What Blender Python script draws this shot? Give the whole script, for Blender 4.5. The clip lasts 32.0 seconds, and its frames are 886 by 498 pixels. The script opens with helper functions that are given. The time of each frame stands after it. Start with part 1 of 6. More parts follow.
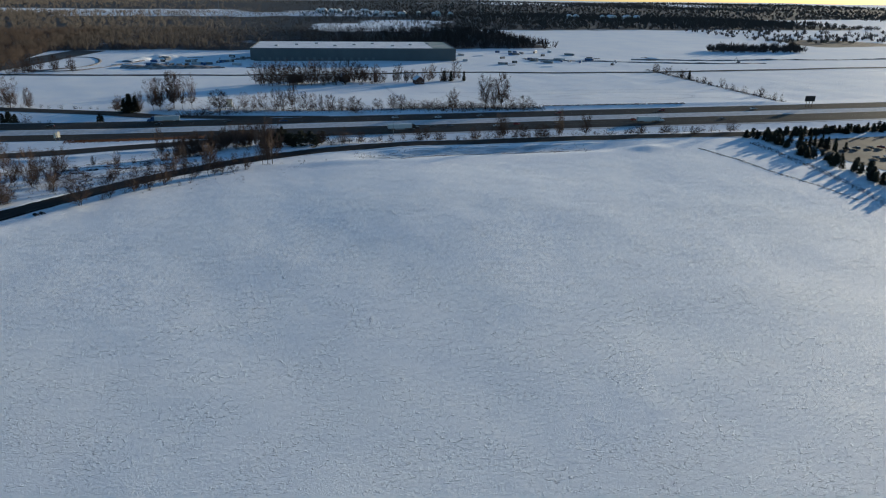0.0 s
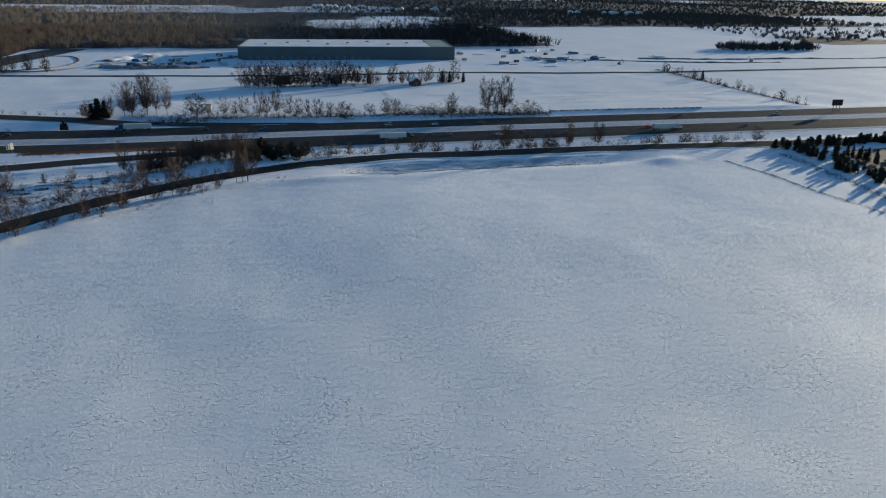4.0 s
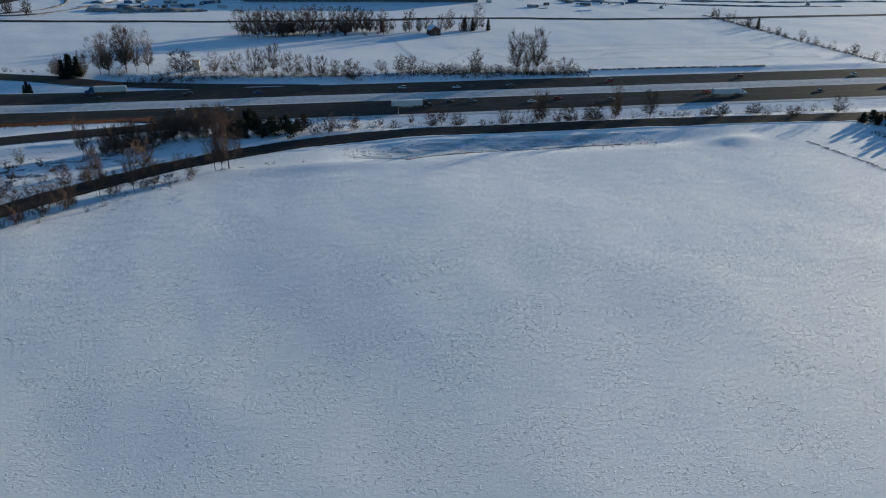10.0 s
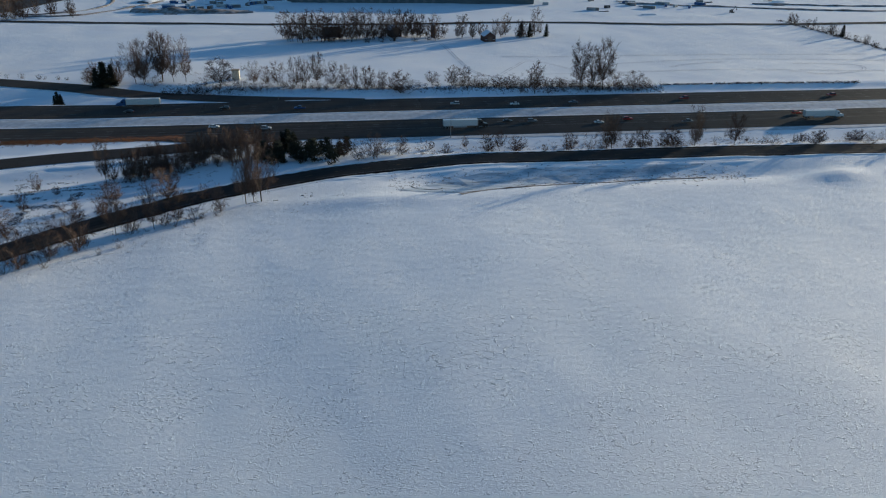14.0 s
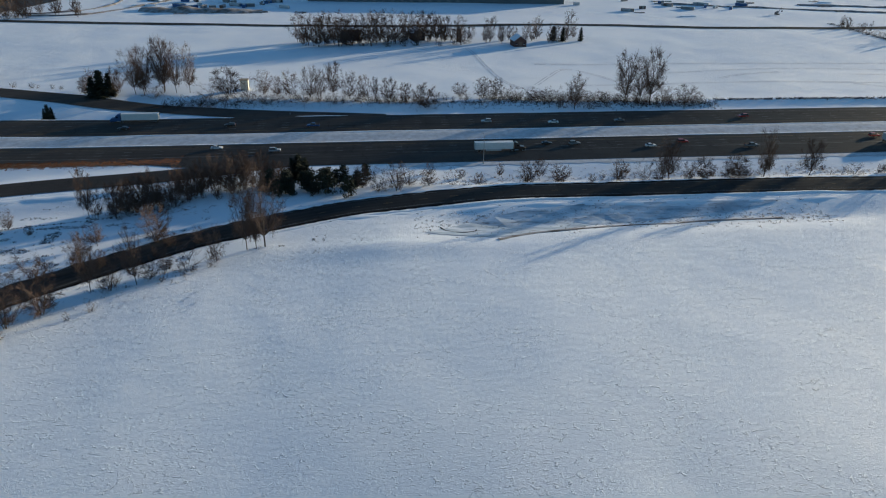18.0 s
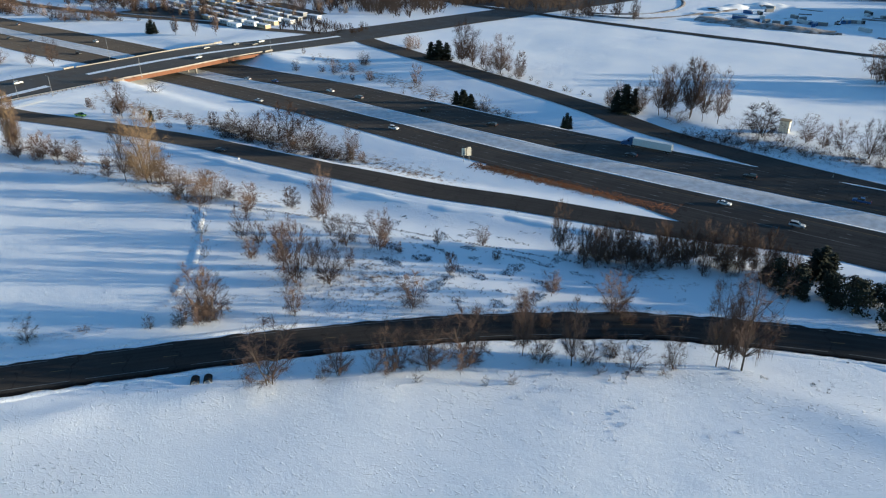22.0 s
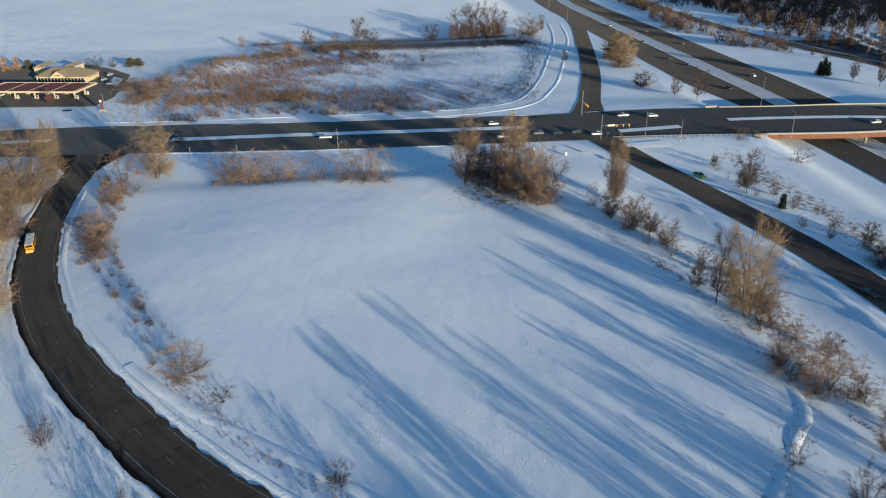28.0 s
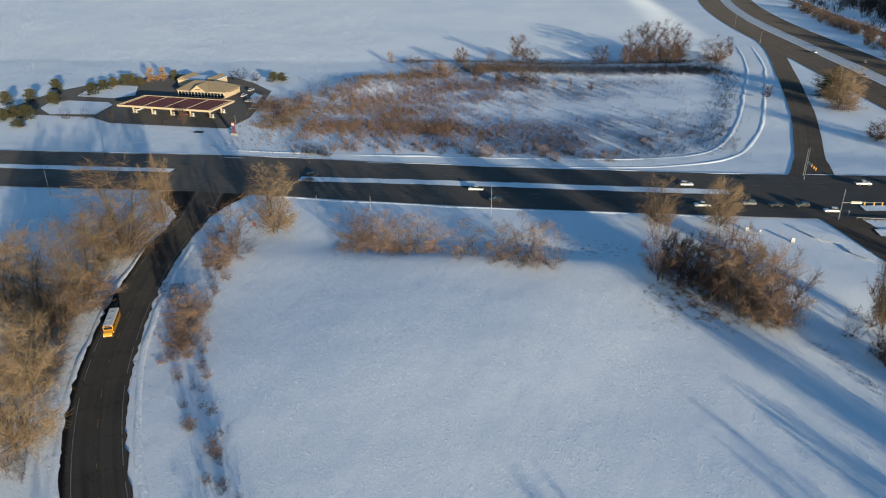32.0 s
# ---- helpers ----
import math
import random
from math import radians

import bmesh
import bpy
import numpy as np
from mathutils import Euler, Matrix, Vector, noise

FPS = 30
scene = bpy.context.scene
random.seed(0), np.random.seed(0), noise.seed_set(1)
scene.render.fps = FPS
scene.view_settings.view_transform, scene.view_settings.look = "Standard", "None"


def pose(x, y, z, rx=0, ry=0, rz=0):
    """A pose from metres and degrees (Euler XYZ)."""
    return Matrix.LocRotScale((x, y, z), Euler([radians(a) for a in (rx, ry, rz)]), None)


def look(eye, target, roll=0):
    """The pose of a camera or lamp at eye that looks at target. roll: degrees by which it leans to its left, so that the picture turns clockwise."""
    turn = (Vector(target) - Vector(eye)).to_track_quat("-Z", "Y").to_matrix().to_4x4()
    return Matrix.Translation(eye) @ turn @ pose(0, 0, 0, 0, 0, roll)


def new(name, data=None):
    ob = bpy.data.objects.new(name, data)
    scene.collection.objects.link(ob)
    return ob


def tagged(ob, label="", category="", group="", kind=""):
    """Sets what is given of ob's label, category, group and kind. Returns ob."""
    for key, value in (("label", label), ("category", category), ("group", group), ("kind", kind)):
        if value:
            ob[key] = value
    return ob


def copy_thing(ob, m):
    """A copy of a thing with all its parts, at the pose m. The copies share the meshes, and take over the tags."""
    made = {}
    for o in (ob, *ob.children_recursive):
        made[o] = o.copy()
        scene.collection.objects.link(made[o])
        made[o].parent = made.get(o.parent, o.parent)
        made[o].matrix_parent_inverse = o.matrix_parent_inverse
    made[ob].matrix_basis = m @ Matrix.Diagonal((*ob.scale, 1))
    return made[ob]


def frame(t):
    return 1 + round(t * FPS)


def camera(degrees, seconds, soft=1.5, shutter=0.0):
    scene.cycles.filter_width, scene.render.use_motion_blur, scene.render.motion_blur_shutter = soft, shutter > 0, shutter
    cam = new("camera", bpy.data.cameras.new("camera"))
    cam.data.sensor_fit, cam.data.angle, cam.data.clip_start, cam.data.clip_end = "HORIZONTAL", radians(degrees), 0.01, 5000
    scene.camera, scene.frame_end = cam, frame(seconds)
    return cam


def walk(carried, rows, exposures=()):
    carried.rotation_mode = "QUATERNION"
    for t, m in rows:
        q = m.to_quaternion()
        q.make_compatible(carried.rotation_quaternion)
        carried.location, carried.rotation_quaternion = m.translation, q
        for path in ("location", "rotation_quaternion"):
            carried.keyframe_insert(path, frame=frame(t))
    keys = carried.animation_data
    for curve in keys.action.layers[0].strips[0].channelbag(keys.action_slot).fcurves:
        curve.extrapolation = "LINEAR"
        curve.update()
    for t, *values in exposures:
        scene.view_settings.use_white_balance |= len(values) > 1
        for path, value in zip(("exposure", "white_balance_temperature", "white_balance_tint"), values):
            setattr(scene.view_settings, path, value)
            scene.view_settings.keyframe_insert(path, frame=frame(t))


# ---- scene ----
cam = camera(64.36, 32.0, soft=1.15)
PATH = [
    (0, (3.32, -383.82, 92.13), (25.13, -292.78, 56.97), 0.88),
    (0.5, (4.93, -377.52, 91.42), (26.80, -286.49, 56.29), 0.91),
    (1, (6.16, -371.47, 90.94), (28.07, -280.45, 55.82), 0.94),
    (1.5, (7.21, -365.69, 90.77), (29.15, -274.67, 55.63), 0.92),
    (2, (8.50, -360.23, 90.81), (30.44, -269.21, 55.68), 0.89),
    (2.5, (9.88, -354.87, 91.20), (31.82, -263.85, 56.06), 0.87),
    (4.5, (15.10, -333.55, 91.30), (37.09, -243.03, 54.93), 0.90),
    (5, (15.58, -327.79, 91.25), (37.70, -237.84, 53.58), 0.88),
    (5.5, (16.69, -322.48, 91.48), (38.82, -233.17, 52.32), 0.85),
    (6, (17.84, -317.10, 91.63), (39.97, -228.46, 50.97), 0.88),
    (6.5, (19.16, -311.74, 91.48), (41.24, -223.61, 49.69), 0.91),
    (7, (20.62, -306.20, 91.06), (42.64, -218.36, 48.64), 0.93),
    (7.5, (22.24, -300.67, 90.73), (44.17, -212.96, 47.99), 0.96),
    (8, (24.16, -295.46, 91.30), (45.91, -207.78, 48.40), 0.97),
    (8.5, (25.66, -290.25, 92.42), (47.23, -202.66, 49.25), 1.03),
    (9, (26.69, -285.25, 93.55), (47.93, -197.68, 50.18), 0.90),
    (9.5, (27.11, -280.31, 94.23), (47.60, -192.67, 50.65), 0.98),
    (10, (27.26, -275.34, 93.72), (46.19, -187.34, 50.14), 0.99),
    (10.5, (27.37, -270.61, 92.91), (44.23, -182.18, 49.37), 1.03),
    (11, (27.32, -265.47, 92.69), (42.07, -176.68, 49.12), 0.89),
    (11.5, (27.67, -260.81, 93.46), (41.26, -171.92, 49.72), 0.87),
    (12, (28.23, -256.20, 94.31), (41.25, -167.30, 50.39), 0.82),
    (12.5, (28.41, -251.61, 94.84), (41.41, -162.76, 50.83), 0.86),
    (13, (28.73, -246.65, 95.39), (41.71, -157.84, 51.30), 0.79),
    (13.5, (29.08, -241.48, 95.12), (42.14, -152.70, 51.01), 0.93),
    (14, (29.85, -236.38, 95.10), (42.83, -147.59, 50.96), 0.87),
    (14.5, (30.43, -231.47, 95.04), (43.30, -142.70, 50.83), 0.83),
    (16.5, (30.05, -211.01, 94.69), (42.96, -122.40, 50.18), 1.03),
    (17, (29.99, -205.72, 94.83), (42.90, -117.17, 50.19), 1.04),
    (17.5, (30.09, -199.99, 94.62), (42.30, -111.37, 49.92), 0.96),
    (18, (29.78, -193.96, 94.66), (40.53, -105.21, 49.86), 0.97),
    (18.5, (29.51, -188.17, 94.61), (37.76, -99.19, 49.73), 0.96),
    (19, (28.67, -182.11, 94.46), (30.69, -92.85, 49.43), 0.89),
    (19.5, (28.20, -175.99, 94.44), (19.06, -87.23, 49.29), 0.57),
    (20, (27.90, -169.66, 94.52), (10.82, -82.13, 49.28), 0.46),
    (20.5, (26.60, -163.23, 94.68), (3.45, -77.13, 49.39), 0.31),
    (21, (24.67, -157.18, 94.91), (-7.27, -73.95, 49.60), 0.27),
    (21.5, (22.18, -150.01, 94.76), (-20.53, -71.71, 49.55), 0.12),
    (22, (18.98, -143.10, 94.61), (-32.48, -70.15, 49.57), -0.03),
    (22.5, (15.08, -136.59, 94.41), (-43.90, -69.45, 49.55), -0.07),
    (23, (10.16, -130.45, 94.55), (-55.90, -70.19, 49.77), -0.26),
    (23.5, (4.65, -124.71, 94.33), (-68.21, -72.67, 49.79), -0.51),
    (24, (-1.64, -119.58, 94.14), (-79.51, -75.17, 49.82), -0.72),
    (24.5, (-8.25, -115.19, 94.08), (-90.02, -78.14, 50.04), -0.90),
    (25, (-15.11, -111.62, 94.26), (-100.43, -83.28, 50.47), -0.96),
    (25.5, (-22.28, -108.13, 94.25), (-109.58, -86.23, 50.67), -1.02),
    (26, (-29.32, -105.46, 94.11), (-117.63, -87.54, 50.75), -1.09),
    (26.5, (-36.99, -103.24, 93.95), (-126.18, -89.60, 50.83), -1.12),
    (28.5, (-70.05, -99.09, 95.29), (-160.03, -93.45, 52.03), -0.80),
    (29, (-78.63, -99.35, 95.18), (-168.83, -98.20, 52.03), -0.86),
    (29.5, (-87.04, -100.08, 95.38), (-177.29, -101.57, 52.34), -0.81),
    (30, (-95.69, -101.15, 95.21), (-185.93, -105.23, 52.33), -0.68),
    (30.5, (-104.20, -102.33, 94.99), (-194.36, -109.06, 52.27), -0.70),
    (31, (-112.65, -104.11, 95.11), (-202.71, -112.40, 52.44), -0.71),
    (31.5, (-120.87, -106.16, 94.94), (-210.92, -115.40, 52.44), -0.70),
    (32, (-129.16, -108.35, 94.99), (-219.19, -118.13, 52.57), -0.74),
]
EXPOSURES = [(0.0, 0.10, 4670, 3), (8.0, 0.07, 4650, 3), (14.0, 0.19, 4690, 3), (19.0, 0.48, 4780, 2), (22.0, 0.88, 4720, 2), (26.0, 0.60, 4590, 1), (29.0, 0.43, 4610, 1), (32.0, 0.40, 4740, 2)]
walk(cam, [(t, look(e, g, r)) for t, e, g, r in PATH], EXPOSURES)

# ---- daylight: a low sun over the highway, clear sky ----
SUN_AZ = math.atan2(0.52, 0.85)      # towards the sun, from +x
SUN_EL = radians(7.3)
world = bpy.data.worlds.new("sky")
scene.world = world
world.use_nodes = True
wn = world.node_tree
sky = wn.nodes.new("ShaderNodeTexSky")
sky.sky_type = "NISHITA"
sky.sun_disc = False
sky.sun_elevation = SUN_EL
sky.sun_rotation = math.pi / 2 - SUN_AZ
sky.air_density, sky.dust_density, sky.ozone_density = 1.0, 0.3, 1.6
bg = wn.nodes["Background"]
wn.links.new(sky.outputs[0], bg.inputs[0])
bg.inputs[1].default_value = 0.103
sun = new("sun", bpy.data.lights.new("sun", "SUN"))
sun.data.energy, sun.data.angle = 6.4, radians(0.55)
sun.data.color = (1.0, 0.68, 0.36)
SUN_DIR = Vector((math.cos(SUN_EL) * math.cos(SUN_AZ), math.cos(SUN_EL) * math.sin(SUN_AZ), math.sin(SUN_EL)))
sun.matrix_world = look(SUN_DIR * 400, (0, 0, 0))

# ---- materials ----
def material(name, build, rough=0.8, metal=0.0, spec=0.3):
    m = bpy.data.materials.new(name)
    m.use_nodes = True
    nt = m.node_tree
    b = nt.nodes["Principled BSDF"]
    b.inputs["Roughness"].default_value = rough
    b.inputs["Metallic"].default_value = metal
    b.inputs["Specular IOR Level"].default_value = spec
    build(nt, b)
    return m


def node(nt, kind, **sets):
    n = nt.nodes.new(kind)
    for k, v in sets.items():
        n.inputs[k.replace("_", " ")].default_value = v
    return n


def pos(nt):
    return nt.nodes.new("ShaderNodeNewGeometry").outputs["Position"]


def noise_at(nt, vec, scale, detail=4.0, rough=0.55, dist=0.0):
    n = node(nt, "ShaderNodeTexNoise", Scale=scale, Detail=detail, Roughness=rough, Distortion=dist)
    nt.links.new(vec, n.inputs["Vector"])
    return n.outputs["Fac"]


def ramp(nt, fac, lo, hi, a=0.0, b=1.0):
    n = node(nt, "ShaderNodeMapRange", From_Min=lo, From_Max=hi, To_Min=a, To_Max=b)
    nt.links.new(fac, n.inputs["Value"])
    return n.outputs[0]


def math_(nt, op, a, b):
    n = nt.nodes.new("ShaderNodeMath")
    n.operation = op
    for i, v in enumerate((a, b)):
        if isinstance(v, (int, float)):
            n.inputs[i].default_value = v
        else:
            nt.links.new(v, n.inputs[i])
    return n.outputs[0]


def mix(nt, fac, a, b):
    n = nt.nodes.new("ShaderNodeMix")
    n.data_type = "RGBA"
    for sock, v in ((n.inputs[0], fac), (n.inputs[6], a), (n.inputs[7], b)):
        if isinstance(v, tuple):
            sock.default_value = (*v, 1.0)
        elif isinstance(v, (int, float)):
            sock.default_value = v
        else:
            nt.links.new(v, sock)
    return n.outputs[2]


def bump(nt, b, height, strength=0.5, distance=0.1):
    n = node(nt, "ShaderNodeBump", Strength=strength, Distance=distance)
    nt.links.new(height, n.inputs["Height"])
    nt.links.new(n.outputs[0], b.inputs["Normal"])


def stretched(nt, sx, sy, sz=1.0, rz=0.0):
    m = nt.nodes.new("ShaderNodeMapping")
    m.inputs["Scale"].default_value = (sx, sy, sz)
    m.inputs["Rotation"].default_value = (0, 0, radians(rz))
    nt.links.new(pos(nt), m.inputs["Vector"])
    return m.outputs[0]


def attr(nt, name):
    n = nt.nodes.new("ShaderNodeAttribute")
    n.attribute_name = name
    return n.outputs["Fac"]


SNOW = (0.85, 0.87, 0.89)


def snow_ground(nt, b):
    p = pos(nt)
    patch = ramp(nt, noise_at(nt, p, 0.06, 4.0, 0.6), 0.38, 0.66)
    # wind-cut plates with sharp edges, small pits, and a fine crust over all
    plates = ramp(nt, noise_at(nt, stretched(nt, 0.7, 1.15, 1.0, -14), 1.15, 4.0, 0.6), 0.60, 0.67)
    pits = ramp(nt, noise_at(nt, stretched(nt, 0.8, 1.3, 1.0, 12), 1.5, 3.0, 0.6), 0.56, 0.68)
    fine = noise_at(nt, stretched(nt, 0.8, 1.2, 1.0, -20), 2.6, 5.0, 0.72)
    rough = math_(nt, "ADD", math_(nt, "MULTIPLY", plates, ramp(nt, patch, 0.0, 1.0, 0.03, 0.30)), math_(nt, "MULTIPLY", pits, ramp(nt, patch, 0.0, 1.0, 0.01, 0.10)))
    rough = math_(nt, "ADD", rough, math_(nt, "MULTIPLY", fine, 0.19))
    rough = math_(nt, "MULTIPLY", rough, attr(nt, "crust"))
    waves = math_(nt, "ADD", noise_at(nt, stretched(nt, 0.7, 1.3, 1.0, -15), 0.16, 3.0, 0.5), math_(nt, "MULTIPLY", noise_at(nt, p, 0.045, 2.0, 0.5), 1.6))
    broad = noise_at(nt, p, 0.02, 3.0)
    col = mix(nt, ramp(nt, broad, 0.35, 0.7), SNOW, (0.76, 0.80, 0.86))
    # dead grass that stands out of the snow
    tuft = noise_at(nt, p, 0.45, 6.0, 0.7)
    g = math_(nt, "ADD", attr(nt, "grass"), math_(nt, "MULTIPLY", math_(nt, "SUBTRACT", tuft, 0.5), 1.6))
    tan = mix(nt, noise_at(nt, p, 1.1, 4.0), (0.30, 0.20, 0.11), (0.16, 0.11, 0.07))
    col = mix(nt, ramp(nt, g, 0.45, 0.75), col, tan)
    # dark mass and shade of the far woods, painted into the ground colour
    shade_mask = math_(nt, "ADD", attr(nt, "litter"), math_(nt, "MULTIPLY", math_(nt, "SUBTRACT", noise_at(nt, p, 0.01, 5.0), 0.5), 0.9))
    col = mix(nt, ramp(nt, shade_mask, 0.4, 0.6), col, (0.022, 0.022, 0.026))
    nt.links.new(col, b.inputs["Base Color"])
    h = math_(nt, "ADD", rough, math_(nt, "MULTIPLY", waves, 0.17))
    bump(nt, b, h, 1.0, 1.0)


def snow_bank(nt, b):
    p = pos(nt)
    n = noise_at(nt, p, 0.9, 5.0, 0.65)
    col = mix(nt, ramp(nt, noise_at(nt, p, 2.2, 4.0), 0.55, 0.8), SNOW, (0.42, 0.40, 0.38))
    nt.links.new(col, b.inputs["Base Color"])
    bump(nt, b, n, 0.6, 0.4)


def asphalt(dark, light, wet=0.0, edge=0.0):
    def build(nt, b):
        p = pos(nt)
        a = noise_at(nt, p, 0.07, 5.0, 0.6)
        fine = noise_at(nt, p, 3.0, 3.0)
        u = attr(nt, "across")
        # wheel tracks: worn lanes along the road
        w = node(nt, "ShaderNodeTexNoise", Scale=0.9, Detail=4.0)
        comb = nt.nodes.new("ShaderNodeCombineXYZ")
        nt.links.new(u, comb.inputs[0])
        al = math_(nt, "MULTIPLY", attr(nt, "along"), 0.004)
        nt.links.new(al, comb.inputs[1])
        nt.links.new(comb.outputs[0], w.inputs["Vector"])
        f = math_(nt, "ADD", math_(nt, "MULTIPLY", w.outputs["Fac"], 0.5), math_(nt, "MULTIPLY", a, 0.5))
        col = mix(nt, ramp(nt, f, 0.3, 0.66), dark, light)
        col = mix(nt, ramp(nt, fine, 0.3, 0.7, 0.0, 0.35), col, (0.02, 0.02, 0.022))
        # sealed cracks across the lanes
        jit = math_(nt, "MULTIPLY", noise_at(nt, p, 0.25, 3.0), 9.0)
        fr = math_(nt, "FRACT", math_(nt, "DIVIDE", math_(nt, "ADD", attr(nt, "along"), jit), 11.0), 0.0)
        seam = math_(nt, "MULTIPLY", ramp(nt, fr, 0.0, 0.055, 1.0, 0.0), ramp(nt, noise_at(nt, p, 0.05, 2.0), 0.36, 0.5))
        col = mix(nt, math_(nt, "MULTIPLY", seam, 0.5), col, (0.008, 0.008, 0.009))
        # dark wet edges
        if edge:
            col = mix(nt, ramp(nt, math_(nt, "ADD", math_(nt, "ABSOLUTE", u, 0.0), math_(nt, "MULTIPLY", fine, 1.2)), edge, edge + 0.7), col, (0.009, 0.009, 0.010))
        nt.links.new(col, b.inputs["Base Color"])
        r = ramp(nt, a, 0.35, 0.65, 0.85 - wet, 0.9 - 0.4 * wet)
        nt.links.new(r, b.inputs["Roughness"])
        b.inputs["Diffuse Roughness"].default_value = 1.0
        bump(nt, b, fine, 0.15, 0.02)
    return build


def plain(c, c2=None, scale=1.0, bs=0.1):
    def build(nt, b):
        n = noise_at(nt, pos(nt), scale, 5.0, 0.6)
        d = c2 or tuple(v * 0.8 for v in c)
        nt.links.new(mix(nt, ramp(nt, n, 0.35, 0.7), c, d), b.inputs["Base Color"])
        if bs:
            bump(nt, b, n, bs, 0.05)
    return build


M_SNOW = material("snow_ground", snow_ground, 0.75, spec=0.25)
M_BANK = material("snow_bank", snow_bank, 0.75, spec=0.25)
M_ROAD = material("asphalt_dark", asphalt((0.030, 0.029, 0.029), (0.066, 0.062, 0.058), 0.25), 0.95, spec=0.2)
M_CURVE = material("asphalt_patched", asphalt((0.030, 0.029, 0.028), (0.068, 0.063, 0.058), 0.2, 5.9), 0.95, spec=0.02)
M_FWY = material("asphalt_worn", asphalt((0.042, 0.038, 0.035), (0.096, 0.086, 0.076), 0.2), 0.95, spec=0.02)
M_LINE = material("road_paint", plain((0.26, 0.26, 0.25), (0.12, 0.12, 0.115), 0.8, 0))
M_YLINE = material("road_paint_yellow", plain((0.24, 0.17, 0.06), (0.12, 0.09, 0.05), 0.8, 0))
M_WALL = material("precast_wall", plain((0.125, 0.14, 0.145), (0.10, 0.115, 0.12), 0.05, 0))
M_ROOFSNOW = material("roof_snow", plain((0.80, 0.82, 0.86), (0.6, 0.62, 0.66), 0.1, 0.1))
M_SOIL = material("bare_soil", plain((0.10, 0.075, 0.055), (0.42, 0.42, 0.43), 0.22, 0.4), 0.95)
M_RUBBER = material("rubber", plain((0.018, 0.018, 0.018), None, 4, 0), 0.9)


# ---- ground ----
def ss(a, b, x):
    t = min(1.0, max(0.0, (x - a) / (b - a)))
    return t * t * (3 - 2 * t)


def bell(x, c, w):
    return math.exp(-((x - c) / w) ** 2)


def fwy_mid(x):
    return 103.0 + 19.0 * ss(80, 360, -x) - 3.0 * ss(400, 520, -x) + 0.0003 * max(0.0, -x - 800) ** 2


def cross_mid(y):
    return -388.0 + 15.0 * ss(20, 120, y) + 0.00028 * max(0.0, y - 120) ** 2


ROAD_A = [(-378, -226.5), (-350, -221), (-326, -219), (-294, -213), (-256, -201), (-226, -186), (-203, -170), (-184, -154), (-165, -136), (-150, -118),
          (-133, -99), (-117, -80), (-100, -61), (-83, -43), (-65, -26), (-46, -10), (-27, 3), (-8, 13), (18, 24), (38, 29), (75, 35.5), (114, 37),
          (185, 36.5), (262, 33), (325, 31), (430, 32), (600, 40), (900, 60)]
SLIP = [(-375, 0), (-326, 12), (-290, 21), (-240, 32), (-180, 38), (-122, 45), (-85, 53.5), (-40, 62), (0, 74), (40, 78)]
NORTH = [(-345, 262), (-318, 247), (-215, 212), (-133, 184), (-68, 156), (-14, 139), (40, 129)]


def line_at(x, pts):
    """The line's y at x; its points run in order of x."""
    for (xa, ya), (xb, yb) in zip(pts, pts[1:]):
        if x <= xb:
            return ya + (yb - ya) * max(0.0, x - xa) / (xb - xa)
    return pts[-1][1]



